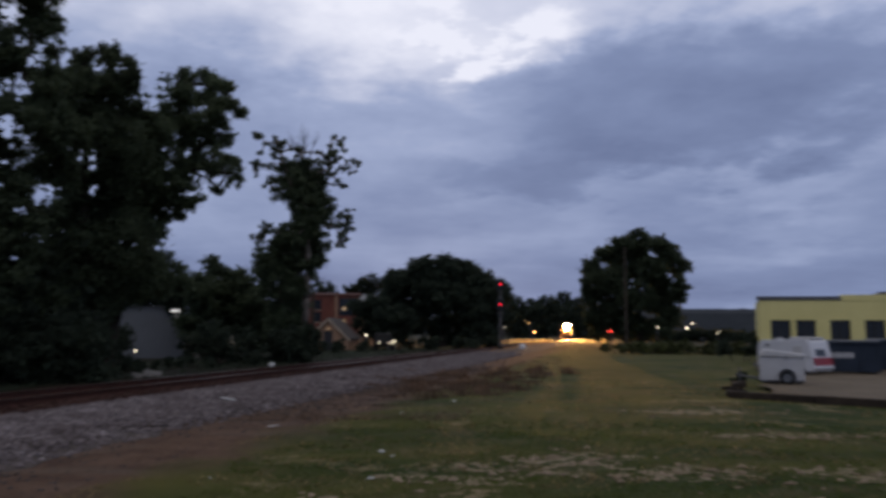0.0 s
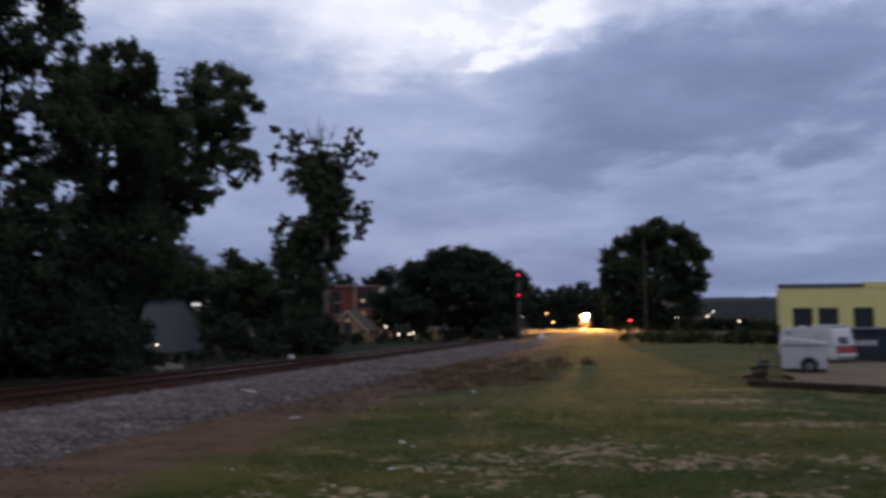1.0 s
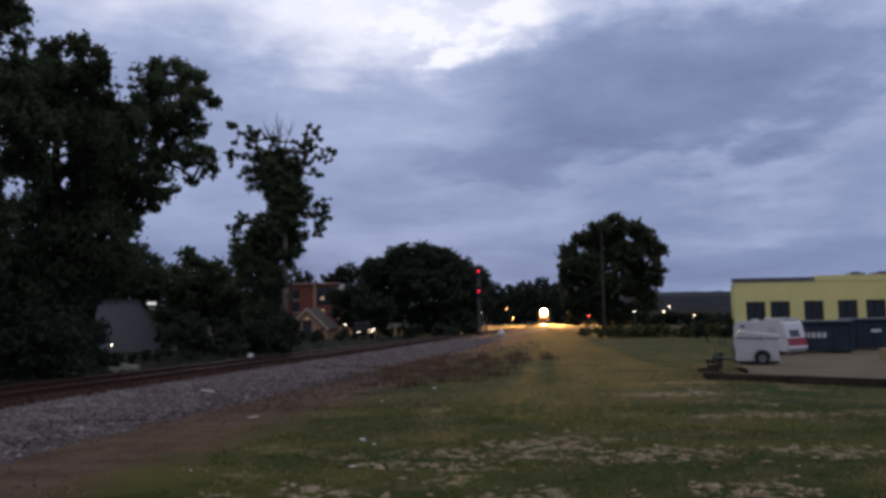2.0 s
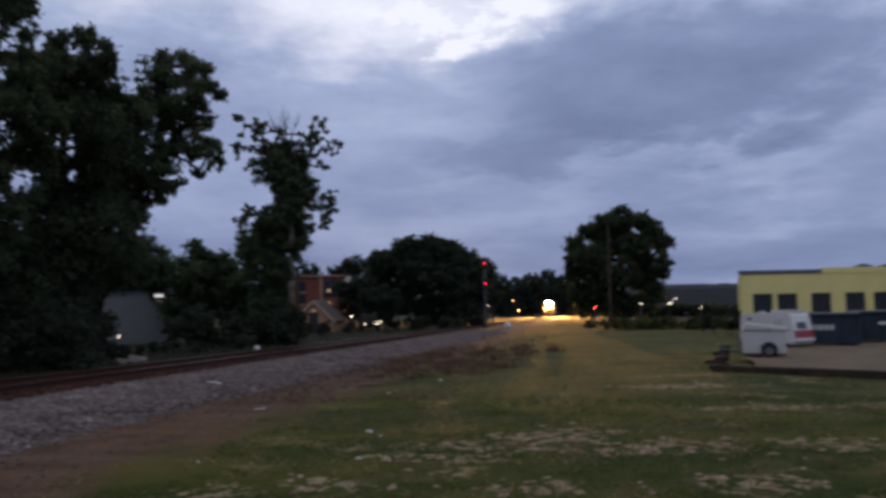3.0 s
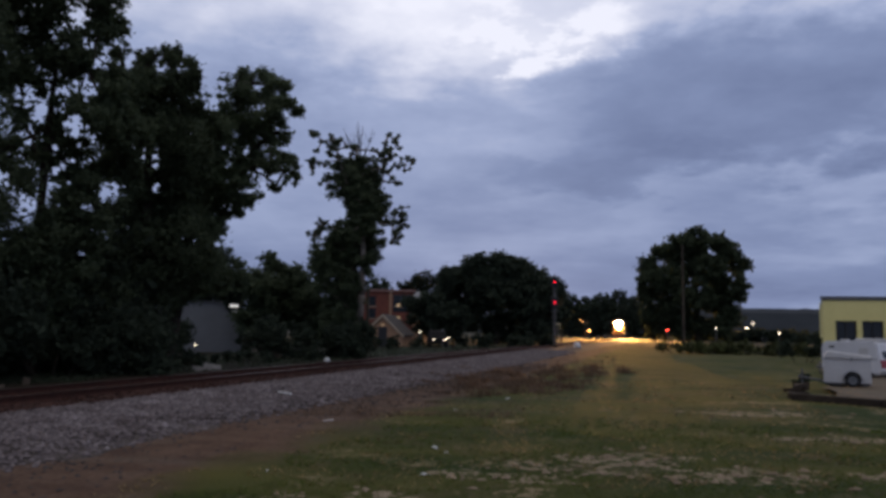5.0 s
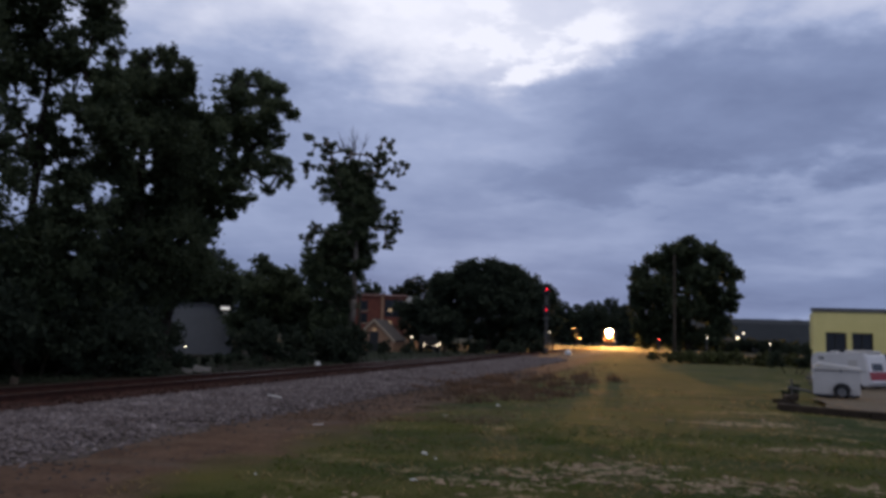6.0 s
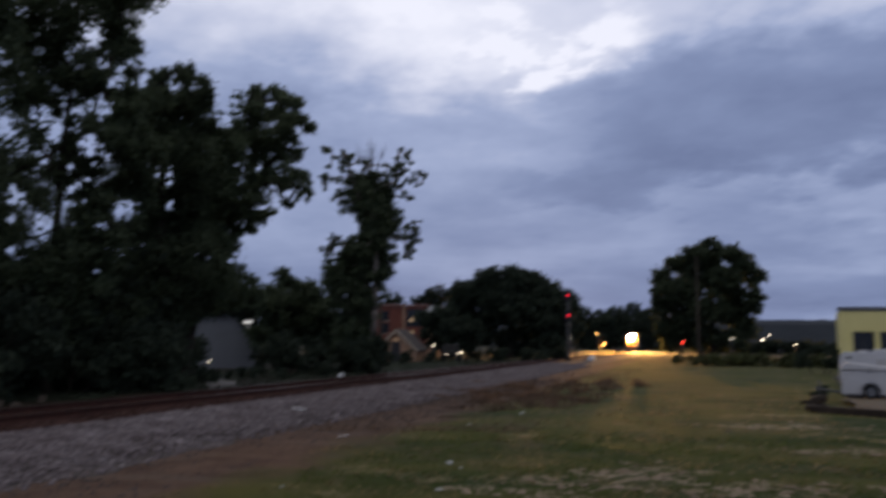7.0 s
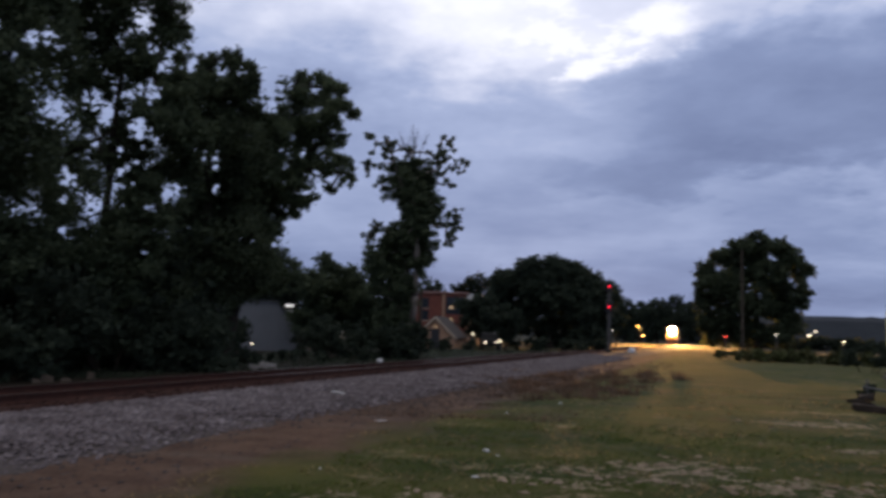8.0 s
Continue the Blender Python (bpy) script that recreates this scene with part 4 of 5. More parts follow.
# ---- buildings ----
def build_hall():
    """Yellow single-storey hall; its front runs along local x."""
    a, b = bearing(23.0, 55.0), bearing(32.26, 58.3)
    turn = math.degrees(math.atan2(b.y - a.y, b.x - a.x))
    hall = thing("yellow_hall", a, "yellow flat-roofed single-storey hall with dark square windows", "building", turn=turn)
    run = Vector((b.x - a.x, b.y - a.y)).normalized()
    xs = []
    for az in (24.31, 25.82, 27.84, 29.81, 31.4, 33.4, 35.0):
        d = bearing(az, 1.0)
        k = (a.x * d.y - a.y * d.x) / (run.y * d.x - run.x * d.y)
        xs.append(k)
    H, w, z0, z1 = 4.15, 1.22, 1.42, 2.66
    cuts = [0.0]
    for x in xs:
        cuts += [x - w / 2, x + w / 2]
    cuts.append(21.0)
    bm = bmesh.new()
    box(0, 21, 0, 0.3, -0.4, z0, 0, bm)
    box(0, 21, 0, 0.3, z1, H, 0, bm)
    for i in range(0, len(cuts), 2):
        box(cuts[i], cuts[i + 1], 0, 0.3, z0, z1, 0, bm)
    box(20.7, 21, 0.3, 1.6, -0.4, H, 0, bm)
    box(0.3, 21, 1.6, 1.9, -0.4, H - 0.3, 0, bm)
    part("wall", bm, M["yellow"], hall)
    part("roof", box(0.3, 20.7, 0.3, 1.6, H - 0.5, H - 0.35), M["cap"], hall)
    end = box(0.02, 0.3, 0.302, 1.598, -0.4, H - 0.3)
    for v in end.verts:
        v.co.x += 0.30 * v.co.y     # the end wall runs back askew
    part("side_wall", end, M["cap"], hall, "dark grey end wall")
    step = 5.05
    part("coping", box(-0.06, step, -0.06, 0.36, H - 0.22, H + 0.03, 0.015), M["cap"], hall, "dark grey metal coping")
    part("parapet", box(step, 21, -0.03, 0.33, H - 0.26, H + 0.12, 0.015), M["yellow"], hall, "yellow raised parapet")
    for x in xs:
        win = part("window", box(x - w / 2, x + w / 2, 0.16, 0.20, z0, z1), M["glass"], hall, "dark square window")
        fr = bmesh.new()
        for x0, x1, q0, q1 in ((x - w / 2, x - w / 2 + 0.06, z0, z1), (x + w / 2 - 0.06, x + w / 2, z0, z1), (x - w / 2, x + w / 2, z0, z0 + 0.06), (x - w / 2, x + w / 2, z1 - 0.06, z1), (x - 0.025, x + 0.025, z0, z1)):
            box(x0, x1, 0.10, 0.155, q0, q1, 0, fr)
        part("window_frame", fr, M["frame"], win)
        part("window_sill", box(x - w / 2 - 0.05, x + w / 2 + 0.05, -0.06, 0.10, z0 - 0.07, z0 - 0.002), M["yellow"], win)
    for x, w2 in ((8.0, 0.9), (9.7, 1.3), (12.4, 1.1)):
        unit = thing("roof_unit", hall.matrix_basis @ Vector((x, 0.95, H - 0.35)), "grey rooftop ventilation unit on the hall", "roof unit", "rooftop units", turn)
        part("casing", box(-w2 / 2, w2 / 2, -0.5, 0.5, 0.0, 0.62, 0.06), M["cap"], unit)
        part("fan_cowl", tube((0, 0, 0.62), (0, 0, 0.70), 0.32, 0.28, 16), M["black"], unit)


def gabled(name, place, turn, half, deep, eave, ridge, wall, roof, label, trim=None, over=0.25):
    h = thing(name, place, label, "building", turn=turn)
    bm = bmesh.new()
    prof = ((-half, -0.3), (half, -0.3), (half, eave), (0, ridge), (-half, eave))
    lo = [bm.verts.new((x, 0, z)) for x, z in prof]
    hi = [bm.verts.new((x, deep, z)) for x, z in prof]
    bm.faces.new(lo)
    bm.faces.new(hi[::-1])
    for i in range(5):
        if i not in (2, 3):
            bm.faces.new((lo[i], hi[i], hi[(i + 1) % 5], lo[(i + 1) % 5]))
    part("wall", bm, wall, h)
    slope = (ridge - eave) / half
    for sgn in (-1, 1):
        bm = bmesh.new()
        e = half + over
        ring = [(0, ridge + 0.02), (sgn * e, ridge + 0.02 - slope * e), (sgn * e, ridge + 0.14 - slope * e), (0, ridge + 0.14)]
        f = [bm.verts.new((x, -over, z)) for x, z in ring]
        g = [bm.verts.new((x, deep + over, z)) for x, z in ring]
        bm.faces.new(f)
        bm.faces.new(g[::-1])
        for i in range(4):
            bm.faces.new((f[i], g[i], g[(i + 1) % 4], f[(i + 1) % 4]))
        bmesh.ops.recalc_face_normals(bm, faces=bm.faces)
        part("roof", bm, roof, h)
        if trim:
            bm = bmesh.new()
            ring = [(0, ridge - 0.14), (sgn * e, ridge - 0.14 - slope * e), (sgn * e, ridge + 0.10 - slope * e), (0, ridge + 0.10)]
            f = [bm.verts.new((x, -over - 0.03, z)) for x, z in ring]
            g = [bm.verts.new((x, -over - 0.005, z)) for x, z in ring]
            bm.faces.new(f)
            bm.faces.new(g[::-1])
            for i in range(4):
                bm.faces.new((f[i], g[i], g[(i + 1) % 4], f[(i + 1) % 4]))
            bmesh.ops.recalc_face_normals(bm, faces=bm.faces)
            part("bargeboard", bm, trim, h, "cream bargeboard")
    return h


def build_houses():
    shed = thing("metal_shed", bearing(-18.55, 58), "grey sheet-metal shed with steep roof slopes behind the wood", "building", turn=19.0)
    outline = ((-4.5, -0.3), (2.1, -0.3), (2.1, 1.35), (0.5, 3.45), (-2.6, 3.45), (-4.5, 1.35))
    bm = bmesh.new()
    lo, hi = [[bm.verts.new((x, y, z)) for x, z in outline] for y in (0, 6)]
    bm.faces.new(lo)
    bm.faces.new(hi[::-1])
    for i in range(6):
        bm.faces.new((lo[i], hi[i], hi[(i + 1) % 6], lo[(i + 1) % 6]))
    bmesh.ops.recalc_face_normals(bm, faces=bm.faces)
    part("wall", bm, M["sheet"], shed, "grey ribbed sheet-metal end wall")
    for (x0, z0), (x1, z1) in ((outline[2], outline[3]), (outline[3], outline[4]), (outline[4], outline[5])):
        run = Vector((x1 - x0, 0, z1 - z0)).normalized()
        out = Vector((-run.z, 0, run.x)) * -1
        out = out if out.z > 0 else -out
        bm = bmesh.new()
        a, b = Vector((x0, 0, z0)) - run * 0.12 + out * 0.004, Vector((x1, 0, z1)) + run * 0.0 + out * 0.004
        ring = [bm.verts.new(q + Vector((0, y, 0))) for y in (-0.15, 6.15) for q in (a, b, b + out * 0.06, a + out * 0.06)]
        for f in ((0, 1, 2, 3), (7, 6, 5, 4), (0, 4, 5, 1), (1, 5, 6, 2), (2, 6, 7, 3), (3, 7, 4, 0)):
            bm.faces.new([ring[k] for k in f])
        bmesh.ops.recalc_face_normals(bm, faces=bm.faces)
        part("roof", bm, M["cap"], shed, "grey metal roof slope")
    for k in range(11):
        x = -4.3 + k * 0.62
        top = float(np.interp(x, (-4.5, -2.6, 0.5, 2.1), (1.35, 3.45, 3.45, 1.35))) - 0.06
        part("rib", box(x - 0.025, x + 0.025, -0.025, -0.002, -0.3, top), M["sheet"], shed)
    # two-storey brick house and the gabled porch before it
    brick = thing("brick_house", bearing(-6.0, 98), "two-storey red brick house with a few lit windows", "house", turn=6.0)
    part("wall", box(-4.6, 2.3, 0, 8, -0.3, 6.4), M["brick"], brick)
    part("roof", prism(((-0.25, 6.402), (8.25, 6.402), (6.0, 6.75), (2.0, 6.75)), -5.0, 2.7), M["rustroof"], brick, "rust-red roof")
    part("pier", box(-0.55, -0.25, -0.16, -0.002, -0.3, 6.38), M["tan"], brick, "pale brick pier")
    # flat dark glass panel stands in for the shade of the upper recess
    part("recess", box(-0.1, 2.2, -0.02, -0.002, 3.9, 6.0), M["glass"], brick, "flat dark panel for the shade of a recessed upper bay")
    for x, z, lit in ((0.55, 4.6, True), (0.55, 3.1, True), (-2.6, 4.6, False), (-2.6, 3.1, False)):
        win = part("window", box(x - (0.2 if lit else 0.4), x + (0.2 if lit else 0.4), -0.03, 0.05, z, z + (0.3 if lit else 1.2)), M["litwindow"] if lit else M["glass"], brick, "lit window" if lit else "dark window")
        part("window_frame", box(x - 0.48, x + 0.48, -0.05, -0.032, z - 0.08, z - 0.005), M["trim"], win)
    porch = gabled("gabled_cottage", bearing(-6.75, 80), -6.0, 1.95, 6, 1.3, 3.15, M["tan"], M["shingle"], "small tan gabled cottage with cream bargeboards and a porch light", trim=M["trim"])
    part("door", box(-0.45, 0.45, -0.05, -0.003, 0, 2.0), M["black"], porch)
    part("porch_light", box(-0.14, 0.14, -0.08, -0.003, 2.12, 2.24, 0.015), M["litwindow"], porch, "dim warm porch light")
    gabled("grey_house", bearing(-3.6, 118), 70.0, 3.4, 5, 5.2, 7.3, M["tan"], M["sheet"], "far house with a pale grey roof")


# ---- lights, poles and railway signal ----
def lamp_post(az, dist, el, glow, r, label, arm=0.0):
    """A far lamp on its post; the lamp hangs at the elevation el."""
    q = bearing(az, dist)
    z = 1.7 + dist * math.tan(radians(el))
    e = thing("street_lamp", q, label, "street lamp", turn=-az)
    part("post", tube((arm, 0.1, -0.2), (arm, 0.1, z + r * 1.2), 0.07, 0.045, 8), M["cap"], e)
    if arm:
        part("arm", tube((arm, 0.1, z + r * 1.1), (0, 0, z + r * 1.1), 0.04, 0.03, 6), M["cap"], e)
    part("hood", tube((0, 0, z + r * 0.75), (0, 0, z + r * 1.5), r * 1.2, r * 0.4, 12), M["cap"], e)
    bm = bmesh.new()
    bmesh.ops.create_uvsphere(bm, u_segments=12, v_segments=8, radius=r, matrix=Matrix.Translation((0, 0, z)) @ Matrix.Diagonal((1, 1, 0.8, 1)))
    part("lamp", bm, glow, e, "glowing lamp", smooth=True)


def build_signal():
    d = 85.3
    sig = thing("railway_signal", bearing(5.5, d), "tall two-headed railway signal mast showing two red lights", "railway signal", turn=-5.5)
    part("base", box(-0.3, 0.3, -0.15, 0.45, -0.3, 0.35, 0.03), M["kerb"], sig, "concrete base")
    part("mast", tube((0, 0.15, 0.35), (0, 0.15, 7.9), 0.08, 0.07, 14), M["mast"], sig)
    for z in (7.0, 4.85):
        head = part("signal_head", box(-0.33, 0.33, -0.12, 0.10, z - 0.62, z + 0.62, 0.10), M["black"], sig, "black oval signal head")
        part("lens", tube((0, -0.155, z), (0, -0.122, z), 0.08, 0.08, 18), M["redlamp"], head, "glowing red lens")
        for k in (-0.38, 0.38):
            part("dark_lens", tube((0, -0.15, z + k), (0, -0.122, z + k), 0.11, 0.11, 16), M["glass"], head)
        for k in (-0.38, 0, 0.38):
            hood = bmesh.new()
            for i in range(9):
                a0, a1 = math.pi * (i - 0.4) / 8.2, math.pi * (i + 0.6) / 8.2
                q = [(0.15 * math.cos(a), y, z + k + 0.15 * math.sin(a)) for a, y in ((a0, -0.122), (a1, -0.122), (a1, -0.36), (a0, -0.36))]
                hood.faces.new([hood.verts.new(v) for v in q])
            part("hood", hood, M["black"], head)
    lad = bmesh.new()
    for x in (-0.2, 0.2):
        tube((x, 0.48, 0.2), (x, 0.34, 7.6), 0.02, 0.02, 6, lad)
    for i in range(22):
        tube((-0.2, 0.47, 0.5 + i * 0.32), (0.2, 0.47, 0.5 + i * 0.32), 0.012, 0.012, 5, lad)
    part("ladder", lad, M["mast"], sig, "steel service ladder")
    plat = box(-0.45, 0.45, 0.1, 0.75, 3.9, 3.94)
    part("platform", plat, M["mast"], sig)


def utility_pole(az, dist, top, label, arm=True):
    e = thing("utility_pole", bearing(az, dist), label, "utility pole", turn=-az)
    part("pole", tube((0, 0, -0.3), (0, 0, top), 0.14, 0.09, 12), M["pole"], e)
    if arm:
        part("crossarm", box(-1.1, 1.1, -0.06, 0.06, top - 0.7, top - 0.58, 0.01), M["pole"], e)
        for x in (-1.0, -0.45, 0.45, 1.0):
            part("insulator", tube((x, 0, top - 0.58), (x, 0, top - 0.42), 0.045, 0.03, 8), M["cap"], e)


def build_lights():
    lamp_post(13.23, 104, 0.26, M["redfar"], 0.06, "red stop light on a post across the grass")
    lamp_post(7.44, 210, 0.81, M["orange"], 0.08, "far sodium street lamp beside the line", 0.8)
    lamp_post(7.9, 190, 0.16, M["orange"], 0.12, "far low orange lamp beside the line")
    lamp_post(16.40, 104, 0.48, M["whitelamp"], 0.05, "far white street lamp beyond the hedge")
    lamp_post(18.37, 230, 0.47, M["whitelamp"], 0.22, "bright white street lamp beyond the hedge")
    lamp_post(18.74, 245, 0.78, M["whitelamp"], 0.14, "far white street lamp beyond the hedge", 0.8)
    lamp_post(20.35, 180, 0.14, M["whitelamp"], 0.10, "far white street lamp beyond the hedge")
    lamp_post(5.75, 100, 0.55, M["whitelamp"], 0.035, "small white yard light near the signal")
    q = bearing(-17.15, 60)
    e = thing("yard_light", q, "white fluorescent yard light on a short post", "lamp", turn=17)
    part("post", tube((0, 0.12, -0.2), (0, 0.12, 3.5), 0.05, 0.04, 8), M["cap"], e)
    part("housing", box(-0.32, 0.32, -0.02, 0.10, 3.30, 3.48, 0.02), M["cap"], e)
    part("diffuser", box(-0.30, 0.30, -0.06, -0.022, 3.18, 3.38, 0.015), M["tube"], e, "glowing white diffuser")
    part("sign_plate", box(-0.16, 0.30, -0.02, 0.06, 2.72, 3.0, 0.01), M["white"], e, "plain white plate")
    lamp_post(-19.6, 54, -1.2, M["whitelamp"], 0.035, "small white garden light behind the wood")
    lamp_post(-4.08, 76, -0.08, M["whitelamp"], 0.05, "small porch lamp beyond the track")
    lamp_post(-2.05, 79, -0.5, M["whitelamp"], 0.05, "small white yard light beside the dark car")
    lamp_post(-2.45, 79, -0.62, M["whitelamp"], 0.03, "small white yard light beside the dark car")
    utility_pole(14.3, 96, 12.0, "tall weathered timber utility pole before the oak", False)
    utility_pole(5.98, 120, 9.6, "timber utility pole behind the railway signal", False)
    utility_pole(-7.85, 53, 4.6, "short grey timber pole beside the slender tree", False)


# ---- vehicles and yard ----
def wheel(parent, x, y, r, w, tyre_label=""):
    t = bmesh.new()
    prof = ((r * 0.62, -w / 2), (r * 0.93, -w / 2), (r, -w * 0.3), (r, w * 0.3), (r * 0.93, w / 2), (r * 0.62, w / 2))
    n = 24
    rows = [[t.verts.new((x + q * math.cos(2 * math.pi * i / n), y + k, r + q * math.sin(2 * math.pi * i / n))) for q, k in prof] for i in range(n)]
    for i in range(n):
        for j in range(len(prof)):
            a, b = rows[i], rows[(i + 1) % n]
            t.faces.new((a[j], a[(j + 1) % len(prof)], b[(j + 1) % len(prof)], b[j]))
    bmesh.ops.recalc_face_normals(t, faces=t.faces)
    tyre = part("wheel", t, M["rubber"], parent, "black rubber tyre", smooth=False)
    part("rim", tube((x, y - w * 0.32, r), (x, y + w * 0.32, r), r * 0.62, r * 0.62, 20), M["sheet"], tyre, "grey steel rim")
    part("hub", tube((x, y - w * 0.42, r), (x, y - w * 0.32, r), r * 0.16, r * 0.2, 12), M["cap"], tyre)


def resize(e, k, up=1.0):
    """Shrinks a finished thing about its foot."""
    for ob in e.children_recursive:
        ob.data.transform(Matrix.Diagonal((k, k, k * up, 1)))


YARD = Vector((0, 0, 0.12))     # height of the yard's surface


def wheel_arch(parent, x, y0, y1, r, z):
    bm = bmesh.new()
    for i in range(12):
        a0, a1 = math.pi * i / 12, math.pi * (i + 1) / 12
        q = [(x + r * math.cos(a), y, z + r * math.sin(a)) for a, y in ((a0, y0), (a1, y0), (a1, y1), (a0, y1))]
        bm.faces.new([bm.verts.new(v) for v in q])
    part("mudguard", bm, M["black"], parent, "dark wheel arch")


def build_trailer():
    t = thing("cargo_trailer", bearing(24.42, 28.5) + YARD, "low white box trailer with a flat sloping lid on the yard", "trailer", turn=-23)
    part("body", box(-0.86, 0.68, -0.1, 1.2, 0.13, 0.985, 0.03), M["white"], t)
    lid = box(-0.90, 0.72, -0.15, 1.25, 0.99, 1.08, 0.02)
    for v in lid.verts:
        top = v.co.z > 1.035
        v.co.z += 0.085 * (0.9 - v.co.x) * top + 0.02 * (0.9 - v.co.x)
        v.co.x += 0.17 * (top and v.co.x < 0)      # sloping front of the lid
    lid_ob = part("lid", lid, M["white"], t, "white overlapping lid")
    part("hinge", box(-0.5, -0.36, 1.252, 1.28, 1.03, 1.12), M["steel"], lid_ob)
    part("latch", box(0.02, 0.10, -0.17, -0.152, 0.93, 1.06, 0.008), M["steel"], lid_ob, "small steel latch")
    for x in (-0.83, 0.65):
        part("corner_post", box(x - 0.035, x + 0.035, -0.118, -0.102, 0.14, 0.98), M["white"], t)
    for y in (-0.22, 1.30):
        wheel(t, 0.08, y, 0.25, 0.17)
    wheel_arch(t, 0.08, -0.102, -0.33, 0.31, 0.26)
    wheel_arch(t, 0.08, 1.202, 1.41, 0.31, 0.26)
    part("axle", tube((0.08, -0.2, 0.25), (0.08, 1.3, 0.25), 0.03, 0.03, 8), M["cap"], t)
    part("tongue", tube((-0.86, 0.55, 0.16), (-1.75, 0.55, 0.30), 0.04, 0.04, 8), M["cap"], t, "steel tow bar")
    part("jack", tube((-1.6, 0.49, 0.0), (-1.6, 0.49, 0.6), 0.03, 0.03, 8), M["cap"], t)
    part("frame", box(-0.84, 0.66, 0.0, 1.1, 0.06, 0.128), M["cap"], t)
    resize(t, 0.87)


def build_camper():
    """Rounded body along local x, its tail at +x."""
    c = thing("camper_trailer", bearing(25.07, 36.5) + YARD, "white rounded camper with a red tail panel on the yard", "camper", turn=-56.5)
    prof = [(-1.45, 0.32)]
    for cx, cz, rr, a0, a1 in ((-1.1, 1.15, 0.35, 180, 90), (1.05, 1.3, 0.2, 90, 25)):
        for k in range(7):
            a = radians(a0 + (a1 - a0) * k / 6)
            prof.append((cx + rr * math.cos(a), cz + rr * math.sin(a)))
    prof += [(1.42, 0.62), (1.50, 0.30), (1.36, 0.14), (1.1, 0.12), (0.9, 0.32)]
    bm = bmesh.new()
    lo = [bm.verts.new((x, -0.85, z)) for x, z in prof]
    hi = [bm.verts.new((x, 0.85, z)) for x, z in prof]
    bm.faces.new(lo)
    bm.faces.new(hi[::-1])
    for i in range(len(prof)):
        k = (i + 1) % len(prof)
        bm.faces.new((lo[i], hi[i], hi[k], lo[k]))
    bmesh.ops.recalc_face_normals(bm, faces=bm.faces)
    bmesh.ops.bevel(bm, geom=[e for e in bm.edges if abs(e.verts[0].co.y - e.verts[1].co.y) < 0.01], offset=0.05, segments=2, affect="EDGES")
    body = part("body", bm, M["carwhite"], c)

    def on_tail(name, y0, y1, z0, z1, proud, material, label):
        """A panel laid on the sloping tail."""
        def face(z):
            return float(np.interp(z, (0.30, 0.62, 1.384), (1.50, 1.42, 1.231)))
        b2 = bmesh.new()
        ring = [(face(z) + o, y, z) for o in (-0.02, proud) for y, z in ((y0, z0), (y1, z0), (y1, z1), (y0, z1))]
        v = [b2.verts.new(q) for q in ring]
        for f in ((0, 1, 2, 3), (7, 6, 5, 4), (0, 4, 5, 1), (1, 5, 6, 2), (2, 6, 7, 3), (3, 7, 4, 0)):
            b2.faces.new([v[k] for k in f])
        bmesh.ops.recalc_face_normals(b2, faces=b2.faces)
        return part(name, b2, material, c, label)

    win = on_tail("rear_window", -0.50, 0.32, 0.80, 1.10, 0.012, M["glass"], "small dark rear window")
    on_tail("tail_panel", -0.80, 0.80, 0.40, 0.74, 0.012, M["red"], "red reflective tail panel")
    for y in (-0.72, 0.72):
        on_tail("tail_lamp", y - 0.06, y + 0.06, 0.50, 0.62, 0.03, M["red"], "unlit red tail lamp")
    part("side_vent", box(-1.02, -0.78, -0.872, -0.846, 1.22, 1.30, 0.008), M["black"], body, "small dark side vent")
    part("side_hatch", box(0.42, 0.86, -0.866, -0.848, 0.86, 1.22, 0.008), M["white"], body, "pale side hatch")
    part("belt_trim", box(-1.42, 1.30, -0.864, -0.848, 0.74, 0.77), M["steel"], body, "thin metal trim")
    part("roof_unit", box(0.10, 1.16, -0.6, 0.6, 1.502, 1.63, 0.04), M["white"], c, "white rooftop cooling unit")
    part("roof_vent", box(-0.62, -0.32, -0.6, -0.3, 1.502, 1.58, 0.03), M["white"], c)
    for y in (-0.76, 0.76):
        wheel(c, 0.1, y, 0.28, 0.18)
    wheel_arch(c, 0.1, -0.868, -0.70, 0.36, 0.28)
    part("axle", tube((0.1, -0.76, 0.28), (0.1, 0.76, 0.28), 0.035, 0.035, 8), M["cap"], c)
    part("chassis", box(-1.4, 1.1, -0.7, 0.7, 0.22, 0.318), M["cap"], c)
    part("tow_bar", tube((-1.4, 0, 0.28), (-2.3, 0, 0.32), 0.04, 0.04, 8), M["cap"], c)
    part("jack", tube((-2.1, 0, 0.0), (-2.1, 0, 0.6), 0.03, 0.03, 8), M["cap"], c)
    resize(c, 0.86, 1.08)


